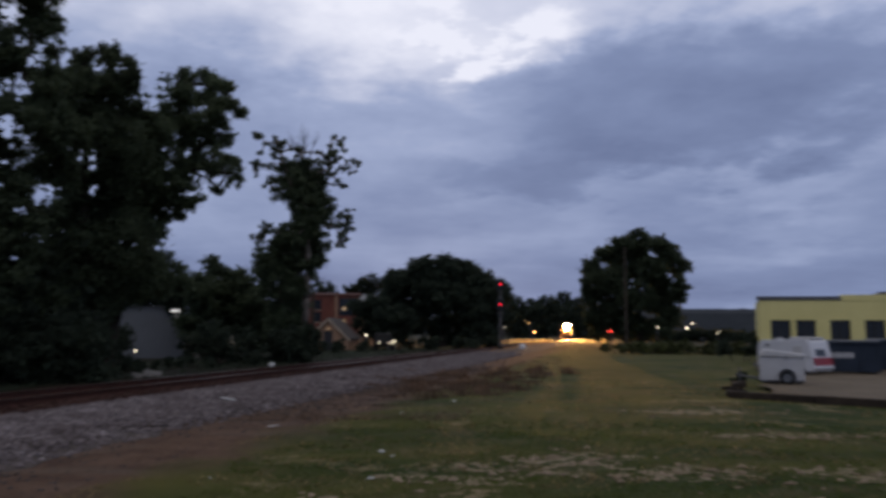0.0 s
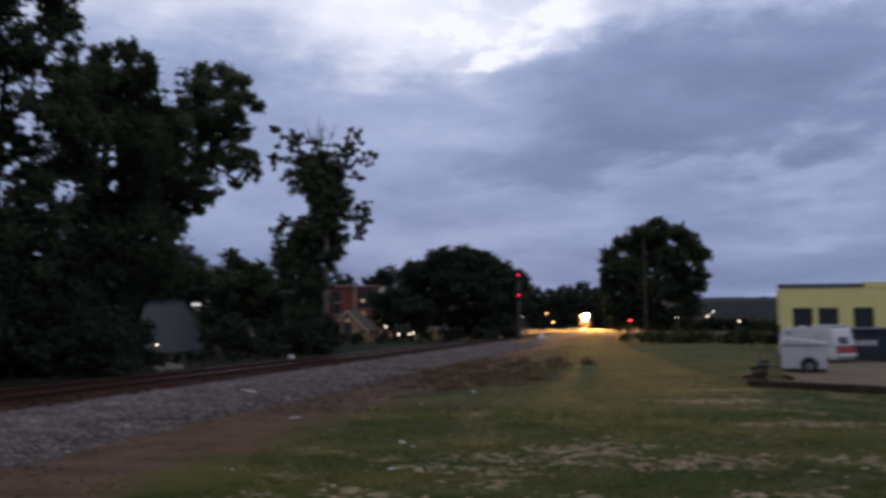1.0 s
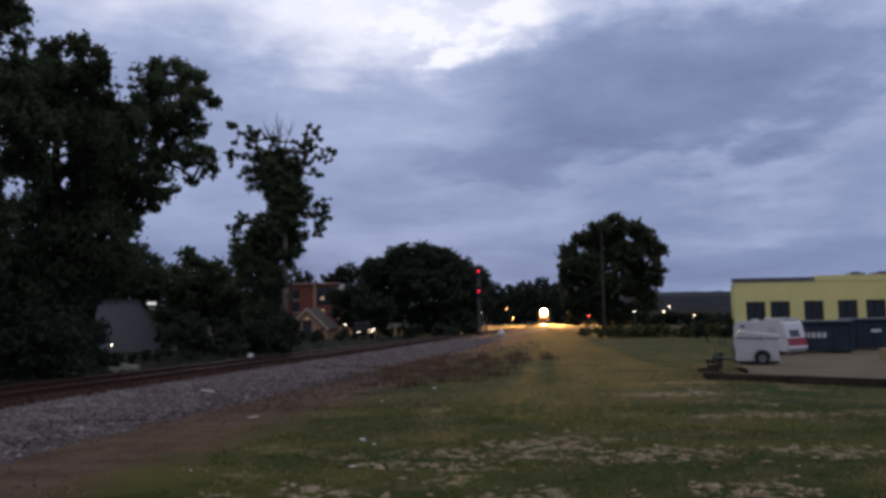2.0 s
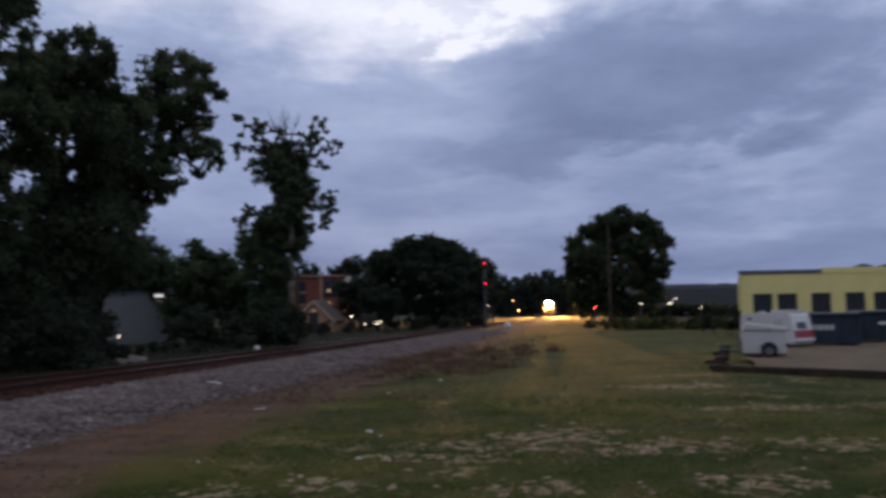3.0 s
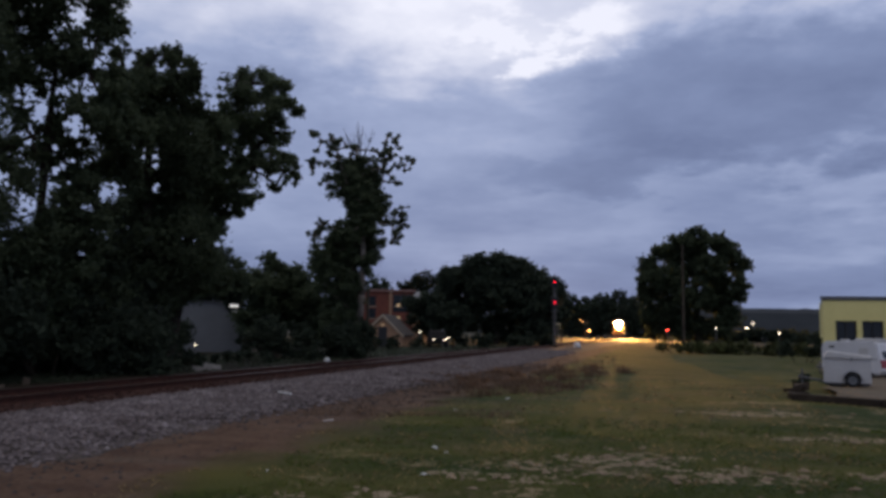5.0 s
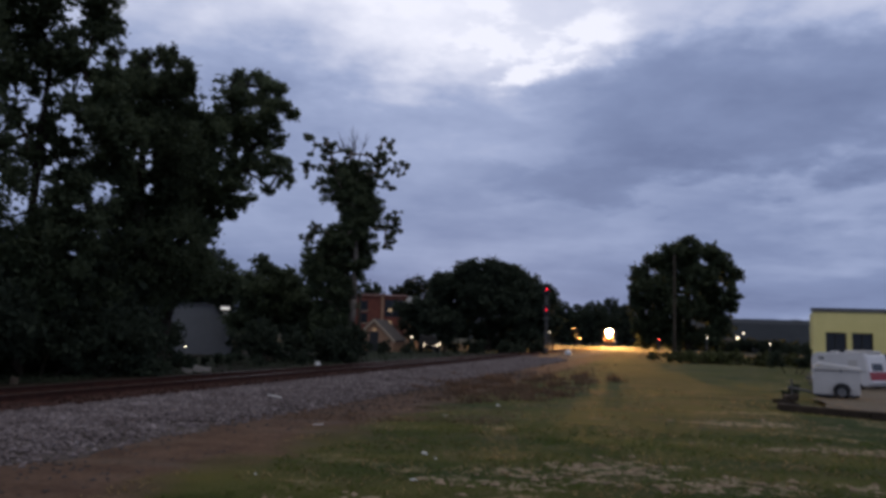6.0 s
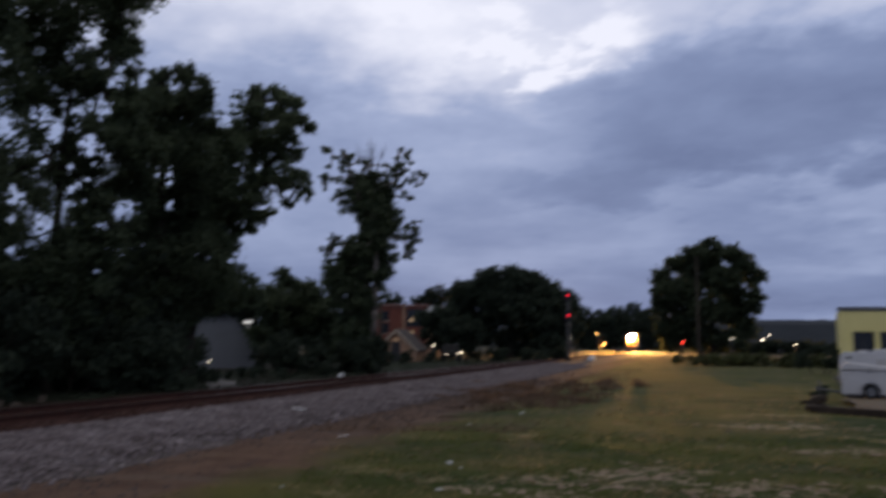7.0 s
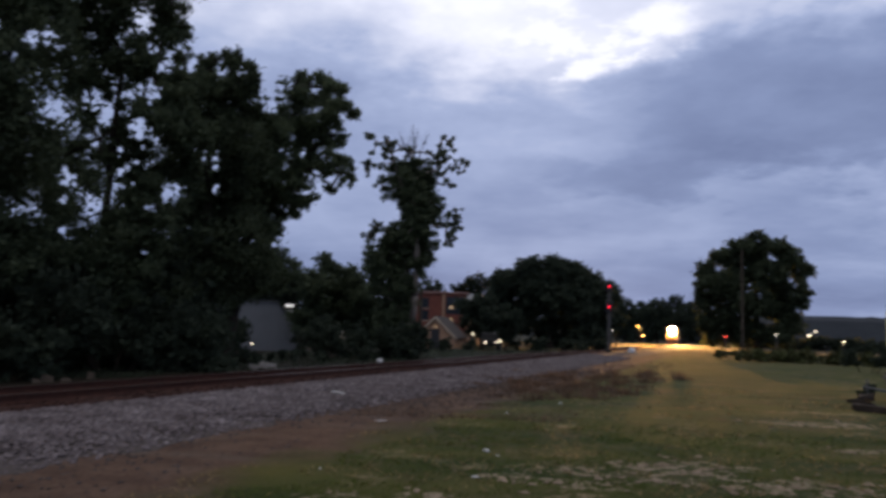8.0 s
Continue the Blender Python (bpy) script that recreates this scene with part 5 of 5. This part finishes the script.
def build_suv(name, place, turn, label, paint, lit=False):
    """Its tail points to local +x."""
    s = thing(name, place, label, "car", turn=turn)
    prof = ((2.05, 0.42), (2.12, 0.75), (2.05, 1.05), (1.80, 1.62), (1.55, 1.74), (-0.3, 1.76), (-0.75, 1.68), (-1.35, 1.12), (-2.35, 1.0), (-2.5, 0.75), (-2.48, 0.40))
    bm = bmesh.new()
    lo = [bm.verts.new((x, -0.90 + (0.14 if z > 1.2 else 0), z)) for x, z in prof]
    hi = [bm.verts.new((x, 0.90 - (0.14 if z > 1.2 else 0), z)) for x, z in prof]
    n = len(prof)
    bm.faces.new(lo)
    bm.faces.new(hi[::-1])
    for i in range(n):
        bm.faces.new((lo[i], hi[i], hi[(i + 1) % n], lo[(i + 1) % n]))
    bmesh.ops.recalc_face_normals(bm, faces=bm.faces)
    bmesh.ops.bevel(bm, geom=bm.edges[:], offset=0.05, segments=2, affect="EDGES")
    part("body", bm, paint, s)
    if lit:
        for y in (-0.62, 0.62):
            part("headlight", tube((-2.54, y, 0.82), (-2.48, y, 0.82), 0.045, 0.045, 14), M["whitelamp"], s, "glowing headlight")
    part("rear_window", prism(((0.10, 1.14), (0.62, 1.14), (0.56, 1.46), (0.10, 1.46)), 1.95, 1.985), M["glass"], s, "small dark rear window")
    part("tail_panel", box(2.06, 2.14, 0.02, 0.88, 0.72, 1.08, 0.02), M["red"], s, "red reflective tail panel")
    part("rear_bumper", box(2.05, 2.30, -0.92, 0.92, 0.44, 0.68, 0.05), paint, s)
    for x0, x1 in ((0.95, 1.6), (0.05, 0.85), (-0.75, -0.05)):
        part("side_window", prism(((-0.905, 1.16), (-0.80, 1.60), (-0.78, 1.60), (-0.885, 1.16)), x0, x1), M["glass"], s)
    part("tail_lamp", box(1.88, 2.10, -0.925, -0.80, 0.82, 1.30, 0.02), M["red"], s, "red tail lamp")
    part("roof_rack", box(-0.2, 1.4, -0.60, -0.55, 1.765, 1.83, 0.01), M["steel"], s)
    part("roof_rack", box(-0.2, 1.4, 0.55, 0.60, 1.765, 1.83, 0.01), M["steel"], s)
    for x in (1.25, -1.65):
        for y in (-0.82, 0.82):
            wheel(s, x, y, 0.36, 0.22)


def build_dumpster(az, dist, wide, tall, deep, turn, label, bars):
    d = thing("dumpster", bearing(az, dist) + YARD, label, "dumpster", "dumpsters", turn)
    bm = box(-wide / 2, wide / 2, 0, deep, 0.07, tall, 0.02)
    part("body", bm, M["navy"], d)
    k = int(wide / 0.62)
    for i in range(k + 1):
        x = -wide / 2 + 0.06 + i * (wide - 0.12) / k
        if bars and abs(x + wide * 0.22) < 0.95:
            continue
        part("rib", box(x - 0.05, x + 0.05, -0.08, -0.002, 0.1, tall - 0.08, 0.01), M["navy"], d)
    part("top_rail", box(-wide / 2 - 0.06, wide / 2 + 0.06, -0.09, deep + 0.06, tall + 0.002, tall + 0.1, 0.02), M["navy"], d)
    part("lid", prism(((-0.06, tall + 0.104), (deep + 0.04, tall + 0.104), (deep + 0.04, tall + 0.15), (deep * 0.5, tall + 0.14)), -wide / 2, wide / 2), M["black"], d, "black plastic lid")
    for x in (-wide / 2 + 0.3, wide / 2 - 0.3):
        for y in (0.25, deep - 0.25):
            part("skid", box(x - 0.12, x + 0.12, y - 0.1, y + 0.1, -0.02, 0.068), M["black"], d)
    if bars:
        x = -wide / 2 + 0.62
        for w, hh in ((0.16, 0.22), (0.12, 0.22), (0.17, 0.22), (0.16, 0.22), (0.15, 0.22)):
            part("lettering_bar", box(x, x + w, -0.012, -0.003, tall * 0.52, tall * 0.52 + hh), M["white"], d, "white lettering bar")
            x += w + 0.05
    else:
        part("label_bar", box(-0.2, 0.2, -0.092, -0.084, tall * 0.62, tall * 0.62 + 0.12), M["litter"], d, "small white label")


def build_yard():
    a, b = bearing(20.9, 23.1), bearing(38.0, 20.7)
    run = (b - a)
    turn = math.degrees(math.atan2(run.y, run.x))
    yard = thing("parking_yard", a, "grey gravel parking yard with timber edging", "parking yard", turn=turn, kind="structure")
    back = yard.matrix_basis.inverted()
    c, d = back @ bearing(38.0, 53.0), back @ bearing(22.6, 53.0)
    n, m = 26, 34
    verts = []
    for i in range(n + 1):
        for j in range(m + 1):
            near, far = Vector((run.length * i / n, 0.24 + max(0.0, 2.0 - 0.9 * run.length * i / n), 0)), d.lerp(c, i / n)
            q = near.lerp(far, j / m)
            q.x += 0.5 * noise.noise((j * 0.5, 0, 0)) if i == 0 and j else 0
            verts.append((q.x, q.y, -0.04 if j == 0 and near.y > 0.3 else 0.12 + 0.03 * noise.noise((i * 0.8, j * 0.8, 0))))
    faces = [(i * (m + 1) + j, (i + 1) * (m + 1) + j, (i + 1) * (m + 1) + j + 1, i * (m + 1) + j + 1) for i in range(n) for j in range(m)]
    raw("surface", verts, faces, M["asphalt"], yard)
    x, rng = 0.0, random.Random(3)
    while x < 8.0:
        l = rng.uniform(2.2, 2.7)
        t = part("edging_timber", box(0, l - 0.03, 0, 0.22, -0.1, 0.2, 0.025), M["kerb"], yard)
        t.matrix_basis = pose(x, rng.uniform(-0.04, 0.04), rng.uniform(-0.02, 0.02), rng.uniform(-3, 3), 0, rng.uniform(-0.8, 0.8))
        x += l
    for k in range(3):
        t = part("edging_timber", box(0, 1.6, 0, 0.2, -0.1, 0.17, 0.025), M["kerb"], yard)
        q = d.normalized() * (0.3 + 1.65 * k)
        t.matrix_basis = pose(q.x, q.y + 0.25, 0, 0, 0, math.degrees(math.atan2(d.y, d.x)) + rng.uniform(-5, 5))
    for i, (az, d, w, h) in enumerate(((32.0, 32.5, 0.5, 0.4), (33.0, 32.0, 0.42, 0.35))):
        c = thing("cardboard_box", bearing(az, d) + Vector((0, 0, 0.11)), "tan cardboard box standing on the yard", "box", "boxes on the yard", 12 + 30 * i)
        part("carton", box(-w / 2, w / 2, -w / 2, w / 2, 0, h, 0.01), M["card"], c)
        part("tape", box(-0.03, 0.03, -w / 2 - 0.003, w / 2 + 0.003, h - 0.06, h + 0.003), M["trim"], c)
    tr = thing("scrap_timber", bearing(21.2, 24.2) + Vector((0, 0, 0.12)), "pile of broken timber at the yard corner", "timber")
    for i in range(4):
        ob = part("piece", box(-0.26, 0.26, -0.05, 0.05, 0, 0.1, 0.01), M["kerb"], tr)
        ob.matrix_basis = pose(rng.uniform(-0.3, 0.3), rng.uniform(-0.3, 0.3), 0.05 * i, 0, rng.uniform(-12, 12), rng.uniform(0, 180))


# ---- the train ----
def build_train():
    """Front at local y = 0, facing -y; x across. Rests on the rail heads at z = 0."""
    e = thing("locomotive", trk(251, 13.2, TOP), "dark diesel locomotive with blazing headlight coming down the line", "locomotive", turn=-HEADING)
    part("frame", box(-1.5, 1.5, 0.6, 20.5, 1.15, 1.6, 0.05), M["loco"], e)
    part("pilot", prism(((0.25, 0.18), (0.9, 0.18), (0.9, 1.3), (0.5, 1.3)), -1.45, 1.45, 0.03), M["loco"], e, "front snowplough pilot")
    part("nose", prism(((0.75, 1.6), (2.4, 1.6), (2.4, 2.95), (1.1, 2.85), (0.75, 2.5)), -0.85, 0.85, 0.08), M["loco"], e)
    cab = part("cab", prism(((1.9, 1.6), (4.6, 1.6), (4.6, 4.35), (4.2, 4.62), (2.3, 4.62), (2.0, 4.3)), -1.5, 1.5, 0.06), M["loco"], e)
    for x in (-0.95, -0.32, 0.32, 0.95):
        part("windscreen", box(x - 0.27, x + 0.27, 1.90, 1.95, 3.15, 3.75, 0.02), M["glass"], cab)
    for x in (-0.95, 0.95):
        part("number_board", box(x - 0.3, x + 0.3, 1.80, 1.98, 3.95, 4.2, 0.02), M["litwindow"], cab, "lit number board with no legible figures")
    house = box(-0.52, 0.52, 1.70, 2.1, 3.82, 4.40, 0.06)
    hl = part("headlight_housing", house, M["black"], cab)
    for x in (-0.24, 0.24):
        part("headlight", tube((x, 1.66, 4.11), (x, 1.695, 4.11), 0.23, 0.23, 24), M["headlamp"], hl, "blazing warm headlight")
    part("hood", box(-0.95, 0.95, 4.6, 19.6, 1.6, 4.3, 0.12), M["loco"], e, "long engine hood")
    part("stripe", box(-1.46, 1.46, 0.56, 0.598, 1.2, 1.5), M["locostripe"], e)
    for x in (-1.2, 1.2):
        part("ditch_light", tube((x, 0.50, 1.75), (x, 0.58, 1.75), 0.1, 0.1, 16), M["ditch"], e, "small glowing ditch light")
        part("handrail", tube((x, 0.7, 1.6), (x, 0.7, 2.6), 0.025, 0.025, 8), M["locostripe"], e)
        part("step", box(x - 0.25, x + 0.25, 0.65, 1.0, 0.5, 0.56), M["loco"], e)
    part("coupler", box(-0.15, 0.15, -0.2, 0.3, 0.75, 1.05, 0.04), M["rail"], e)
    for y in (2.6, 4.5, 6.4, 14.6, 16.5, 18.4):
        for x in (-0.75, 0.75):
            part("wheel", tube((x - 0.07, y, 0.51), (x + 0.07, y, 0.51), 0.51, 0.51, 24), M["rail"], e)
    for y in (4.5, 16.5):
        part("truck", box(-1.1, 1.1, y - 2.6, y + 2.6, 0.45, 0.95, 0.06), M["loco"], e)
    part("fuel_tank", box(-1.35, 1.35, 7.8, 13.2, 0.45, 1.148, 0.12), M["loco"], e)
    return e


# ---- small things on the ground ----
def build_small():
    stick = thing("white_stick", trk(17.6, 8.85, bed_profile(8.85) + 0.06), "pale broken board lying on the gravel", "board", turn=-52)
    part("board", box(-0.34, 0.34, -0.028, 0.028, 0, 0.03, 0.006), M["litter"], stick)
    stick2 = thing("white_stick", bearing(-10.4, 14.8) + Vector((0, 0, 0.05)), "pale broken board lying on the earth", "board", turn=40)
    part("board", box(-0.11, 0.11, -0.008, 0.008, 0, 0.016, 0.003), M["litter"], stick2)
    rng = random.Random(5)
    for az, d, r in ((-2.9, 11.6, 0.045), (-2.1, 11.2, 0.025), (-3.6, 9.6, 0.03), (-14.5, 9.9, 0.022), (2.2, 20.5, 0.045), (-1.5, 17.5, 0.035)):
        bm = bmesh.new()
        bmesh.ops.create_icosphere(bm, subdivisions=2, radius=r)
        for v in bm.verts:
            v.co *= 0.7 + 0.6 * rng.random()
            v.co.z *= 0.4
            v.co.x *= 1.5
            v.co.y *= 0.5
        ob = link("litter", bm, M["litter"])
        q = bearing(az, d)
        ob.matrix_basis = pose(q.x, q.y, lift(q.x, q.y) + r * 0.35, 0, 0, rng.uniform(0, 360))
        tagged(ob, "crumpled white paper litter on the grass", "litter", "litter on the grass")
    # added boards: the first four stand for light flecks, the rest for pale debris
    for az, d, w, h, turn in ((-32.3, 24.3, 0.30, 0.22, 20), (-32.9, 24.0, 0.22, 0.14, 55), (-29.8, 25.6, 0.20, 0.24, 10), (-31.2, 24.6, 0.3, 0.12, 70), (-18.3, 33.5, 0.60, 0.26, 35), (-19.4, 32.6, 0.42, 0.22, 5), (-18.8, 33.9, 0.34, 0.34, 60)):
        q = bearing(az, d)
        scrap = thing("pale_fleck_board", q, "weathered leaning board added for pale flecks and debris in the undergrowth", "board", "scrap boards", turn)
        bm = box(-w / 2, w / 2, -0.015, 0.015, -0.03, h, 0.008)
        for v in bm.verts:
            v.co.y += 0.35 * v.co.z + 0.06 * v.co.x * v.co.z
            v.co.z *= 1 - 0.25 * (v.co.x > 0)
        part("board", bm, M["palewood"] if d > 30 else M["pole"], scrap)
    for az, d, r in ((-10.64, 41.5, 0.15), (7.07, 88, 0.42)):
        bm = bmesh.new()
        bmesh.ops.create_icosphere(bm, subdivisions=2, radius=r)
        for v in bm.verts:
            v.co *= 0.85 + 0.3 * rng.random()
        ob = link("white_rock", bm, M["litter"])
        q = bearing(az, d)
        ob.matrix_basis = pose(q.x, q.y, r * 0.6 + 0.02, 0, 0, 20)
        tagged(ob, "pale boulder beside the railway", "rock", "pale rocks by the line")


def build_rocks():
    rng = random.Random(17)
    for i in range(18):
        r = rng.uniform(0.05, 0.11)
        bm = bmesh.new()
        bmesh.ops.create_icosphere(bm, subdivisions=1, radius=r)
        for v in bm.verts:
            v.co *= 0.7 + 0.55 * rng.random()
            v.co.z *= 0.7
        ob = link("rock", bm, M["stone"])
        p = 9.7 + rng.gauss(0, 0.35)
        q = trk(17.6 + rng.gauss(0, 0.9), p, bed_profile(p) + r * 0.4)
        ob.matrix_basis = pose(q.x, q.y, q.z, 0, 0, rng.uniform(0, 360))
        tagged(ob, "loose lump of grey stone on the gravel shoulder", "rock", "loose rocks on the gravel")


def scatter_blades(name, material, count, r0, r1, az0, az1, tall, label, seed, keep):
    rng = np.random.default_rng(seed)
    r = r0 + (r1 - r0) * rng.random(count) ** 1.4
    a = np.radians(az0 + (az1 - az0) * rng.random(count))
    x, y = r * np.sin(a), r * np.cos(a)
    c, n = math.cos(radians(HEADING)), math.sin(radians(HEADING))
    p = -x * c + y * n
    ok = np.array([keep(*q) for q in zip(x, y, p)])
    x, y, r = x[ok], y[ok], r[ok]
    k = len(x)
    z = np.array([lift(*q) for q in zip(x, y)]) - 0.01
    h = tall * (0.4 + 0.9 * rng.random(k)) * (1 + r / 60)
    w = 0.006 * (1 + r / 9)
    d = rng.random(k) * 6.28
    lean = h * (1.8 + 2.0 * rng.random(k))
    dx, dy = np.cos(d), np.sin(d)
    v = np.stack([np.stack([x - dy * w, y + dx * w, z], 1), np.stack([x + dy * w, y - dx * w, z], 1), np.stack([x + dx * lean, y + dy * lean, z + h], 1)], 1)
    ob = raw(name, v.reshape(-1, 3).tolist(), np.arange(3 * k).reshape(-1, 3).tolist(), material)
    tagged(ob, label, "grass", kind="stuff")


def scatter_clods():
    """Low lumps of dry thatch gathered on the worn patches."""
    rng = np.random.default_rng(12)
    octa = np.array(((1, 0, 0), (-1, 0, 0), (0, 1, 0), (0, -1, 0), (0, 0, 1), (0, 0, -1)), float)
    tri = np.array(((0, 2, 4), (2, 1, 4), (1, 3, 4), (3, 0, 4), (2, 0, 5), (1, 2, 5), (3, 1, 5), (0, 3, 5)))
    mids = []
    for x, y, wide, deep in PATCHES:
        n = int(220 * wide * deep) + 24
        mids.append(np.stack([x + rng.normal(size=n) * wide * 0.7, y + rng.normal(size=n) * deep * 0.8], 1))
    mids = np.concatenate(mids)
    mids = mids[[tuft(x, y, 2.3) > 0.12 for x, y in mids]]
    n = len(mids)
    z = np.array([lift(x, y) for x, y in mids])
    r = 0.018 + 0.05 * rng.random(n) ** 2
    shape = octa[None] * (0.6 + 0.8 * rng.random((n, 6, 1))) * np.array((1.5, 1.0, 0.45)) * r[:, None, None]
    ang = rng.random(n) * 6.28
    ca, sa = np.cos(ang)[:, None], np.sin(ang)[:, None]
    v = np.stack([shape[..., 0] * ca - shape[..., 1] * sa + mids[:, :1], shape[..., 0] * sa + shape[..., 1] * ca + mids[:, 1:], shape[..., 2] + z[:, None] + 0.005], -1)
    ob = raw("thatch_clods", v.reshape(-1, 3).tolist(), (tri[None] + 6 * np.arange(n)[:, None, None]).reshape(-1, 3).tolist(), M["thatch"])
    tagged(ob, "low clods of dry thatch on the worn grass", "thatch", kind="stuff")


def on_yard(x, y):
    a, b = bearing(20.9, 23.1), bearing(38.0, 20.7)
    run = (b - a).normalized()
    d = Vector((x, y, 0)) - a
    return d.x * -run.y + d.y * run.x > 0 and math.degrees(math.atan2(x, y)) > 21.3


def tuft(x, y, s):
    return noise.noise((x * s, y * s, 5.0))


def build_grass():
    scatter_clods()
    scatter_blades("grass", M["blade"], 60000, 6, 17, -30, 40, 0.028, "short mown green grass", 1, lambda x, y, p: p < 4.8 + 1.2 * tuft(x, y, 0.5) and tuft(x, y, 0.9) > -0.28 and not on_yard(x, y))
    scatter_blades("dry_grass", M["straw"], 26000, 6, 30, -30, 40, 0.04, "dry straw-coloured grass in worn patches", 2, lambda x, y, p: p < 5.6 and tuft(x, y, 0.9) < -0.05 and not on_yard(x, y))
    scatter_blades("weeds", M["weed"], 9000, 16, 60, -14, 12, 0.06, "rust-brown dead weeds beside the gravel", 3, lambda x, y, p: 3.0 < p < 7.2 and tuft(x, y, 0.45) > 0.02)
    scatter_blades("rough_weeds", M["leafdark"], 30000, 26, 95, -34, 4, 0.10, "rough dark weeds beyond the track", 4, lambda x, y, p: 16.9 < p < 27.0 and tuft(x, y, 0.4) > -0.35)


def build_hill():
    verts, faces = [], []
    az = np.arange(-60, 75.1, 0.5)
    for i, a in enumerate(az):
        top = 33 + 2.4 * noise.noise((a * 0.12, 0, 0)) + 1.0 * noise.noise((a * 1.7, 3, 0)) - (8 if a < 8 else 0)
        for d, z in ((900, -2), (960, top * 0.8), (1010, top), (1400, top * 0.9), (1500, -2)):
            q = bearing(a, d)
            verts.append((q.x, q.y, z))
    for i in range(len(az) - 1):
        for j in range(4):
            a = i * 5 + j
            faces.append((a, a + 1, a + 6, a + 5))
    ob = raw("backdrop_hill", verts, faces, M["hill"])
    tagged(ob, "long low wooded ridge on the horizon", "hill", kind="structure")


build_ground()
build_bed("gravel_bed", 7.6, 11.0, M["gravel"], "grey crushed-stone shoulder of the railway", 10)
build_bed("track_bed", 11.0, 17.2, M["rustbed"], "rust-stained ballast under the track", 10)
build_hill()
build_hall()
build_houses()
build_yard()
build_trees()
build_signal()
build_lights()
build_trailer()
build_camper()
build_suv("dark_car", bearing(-2.85, 82), 98, "dark car with glowing headlights beyond the railway", M["rubber"], True)
build_suv("grey_car", bearing(19.75, 198), 12, "grey car parked far beyond the hedge", M["sheet"])
build_dumpster(28.05, 37.6, 2.6, 1.24, 1.5, -26, "navy steel dumpster with white lettering on the yard", True)
build_dumpster(31.3, 41.0, 2.9, 1.30, 1.6, -28, "dark steel dumpster with a black lid on the yard", False)
locomotive = build_train()
build_small()
build_rocks()
build_track()
rng = np.random.default_rng(7)
scatter_stones("crushed_stone", 7.3, 11.0, M["stone"], 95000, "loose grey crushed stone", rng, 0.62)
scatter_stones("stray_stone", 8.4, 5.8, M["gravel"], 7000, "stray stones spilled on the bare earth", rng, 2.2, reach=45.0, scale=0.7)
scatter_stones("stained_stone", 10.9, 16.6, M["rustone"], 14000, "loose rust-stained stone between the ties", rng)
build_grass()


def motions():
    rows = []
    for i in range(9):
        rows.append((float(i), Matrix.Translation(trk(251 - 4.15 * i, 13.2, TOP)) @ pose(0, 0, 0, 0, 0, -HEADING)))
    walk(locomotive, rows)


motions()
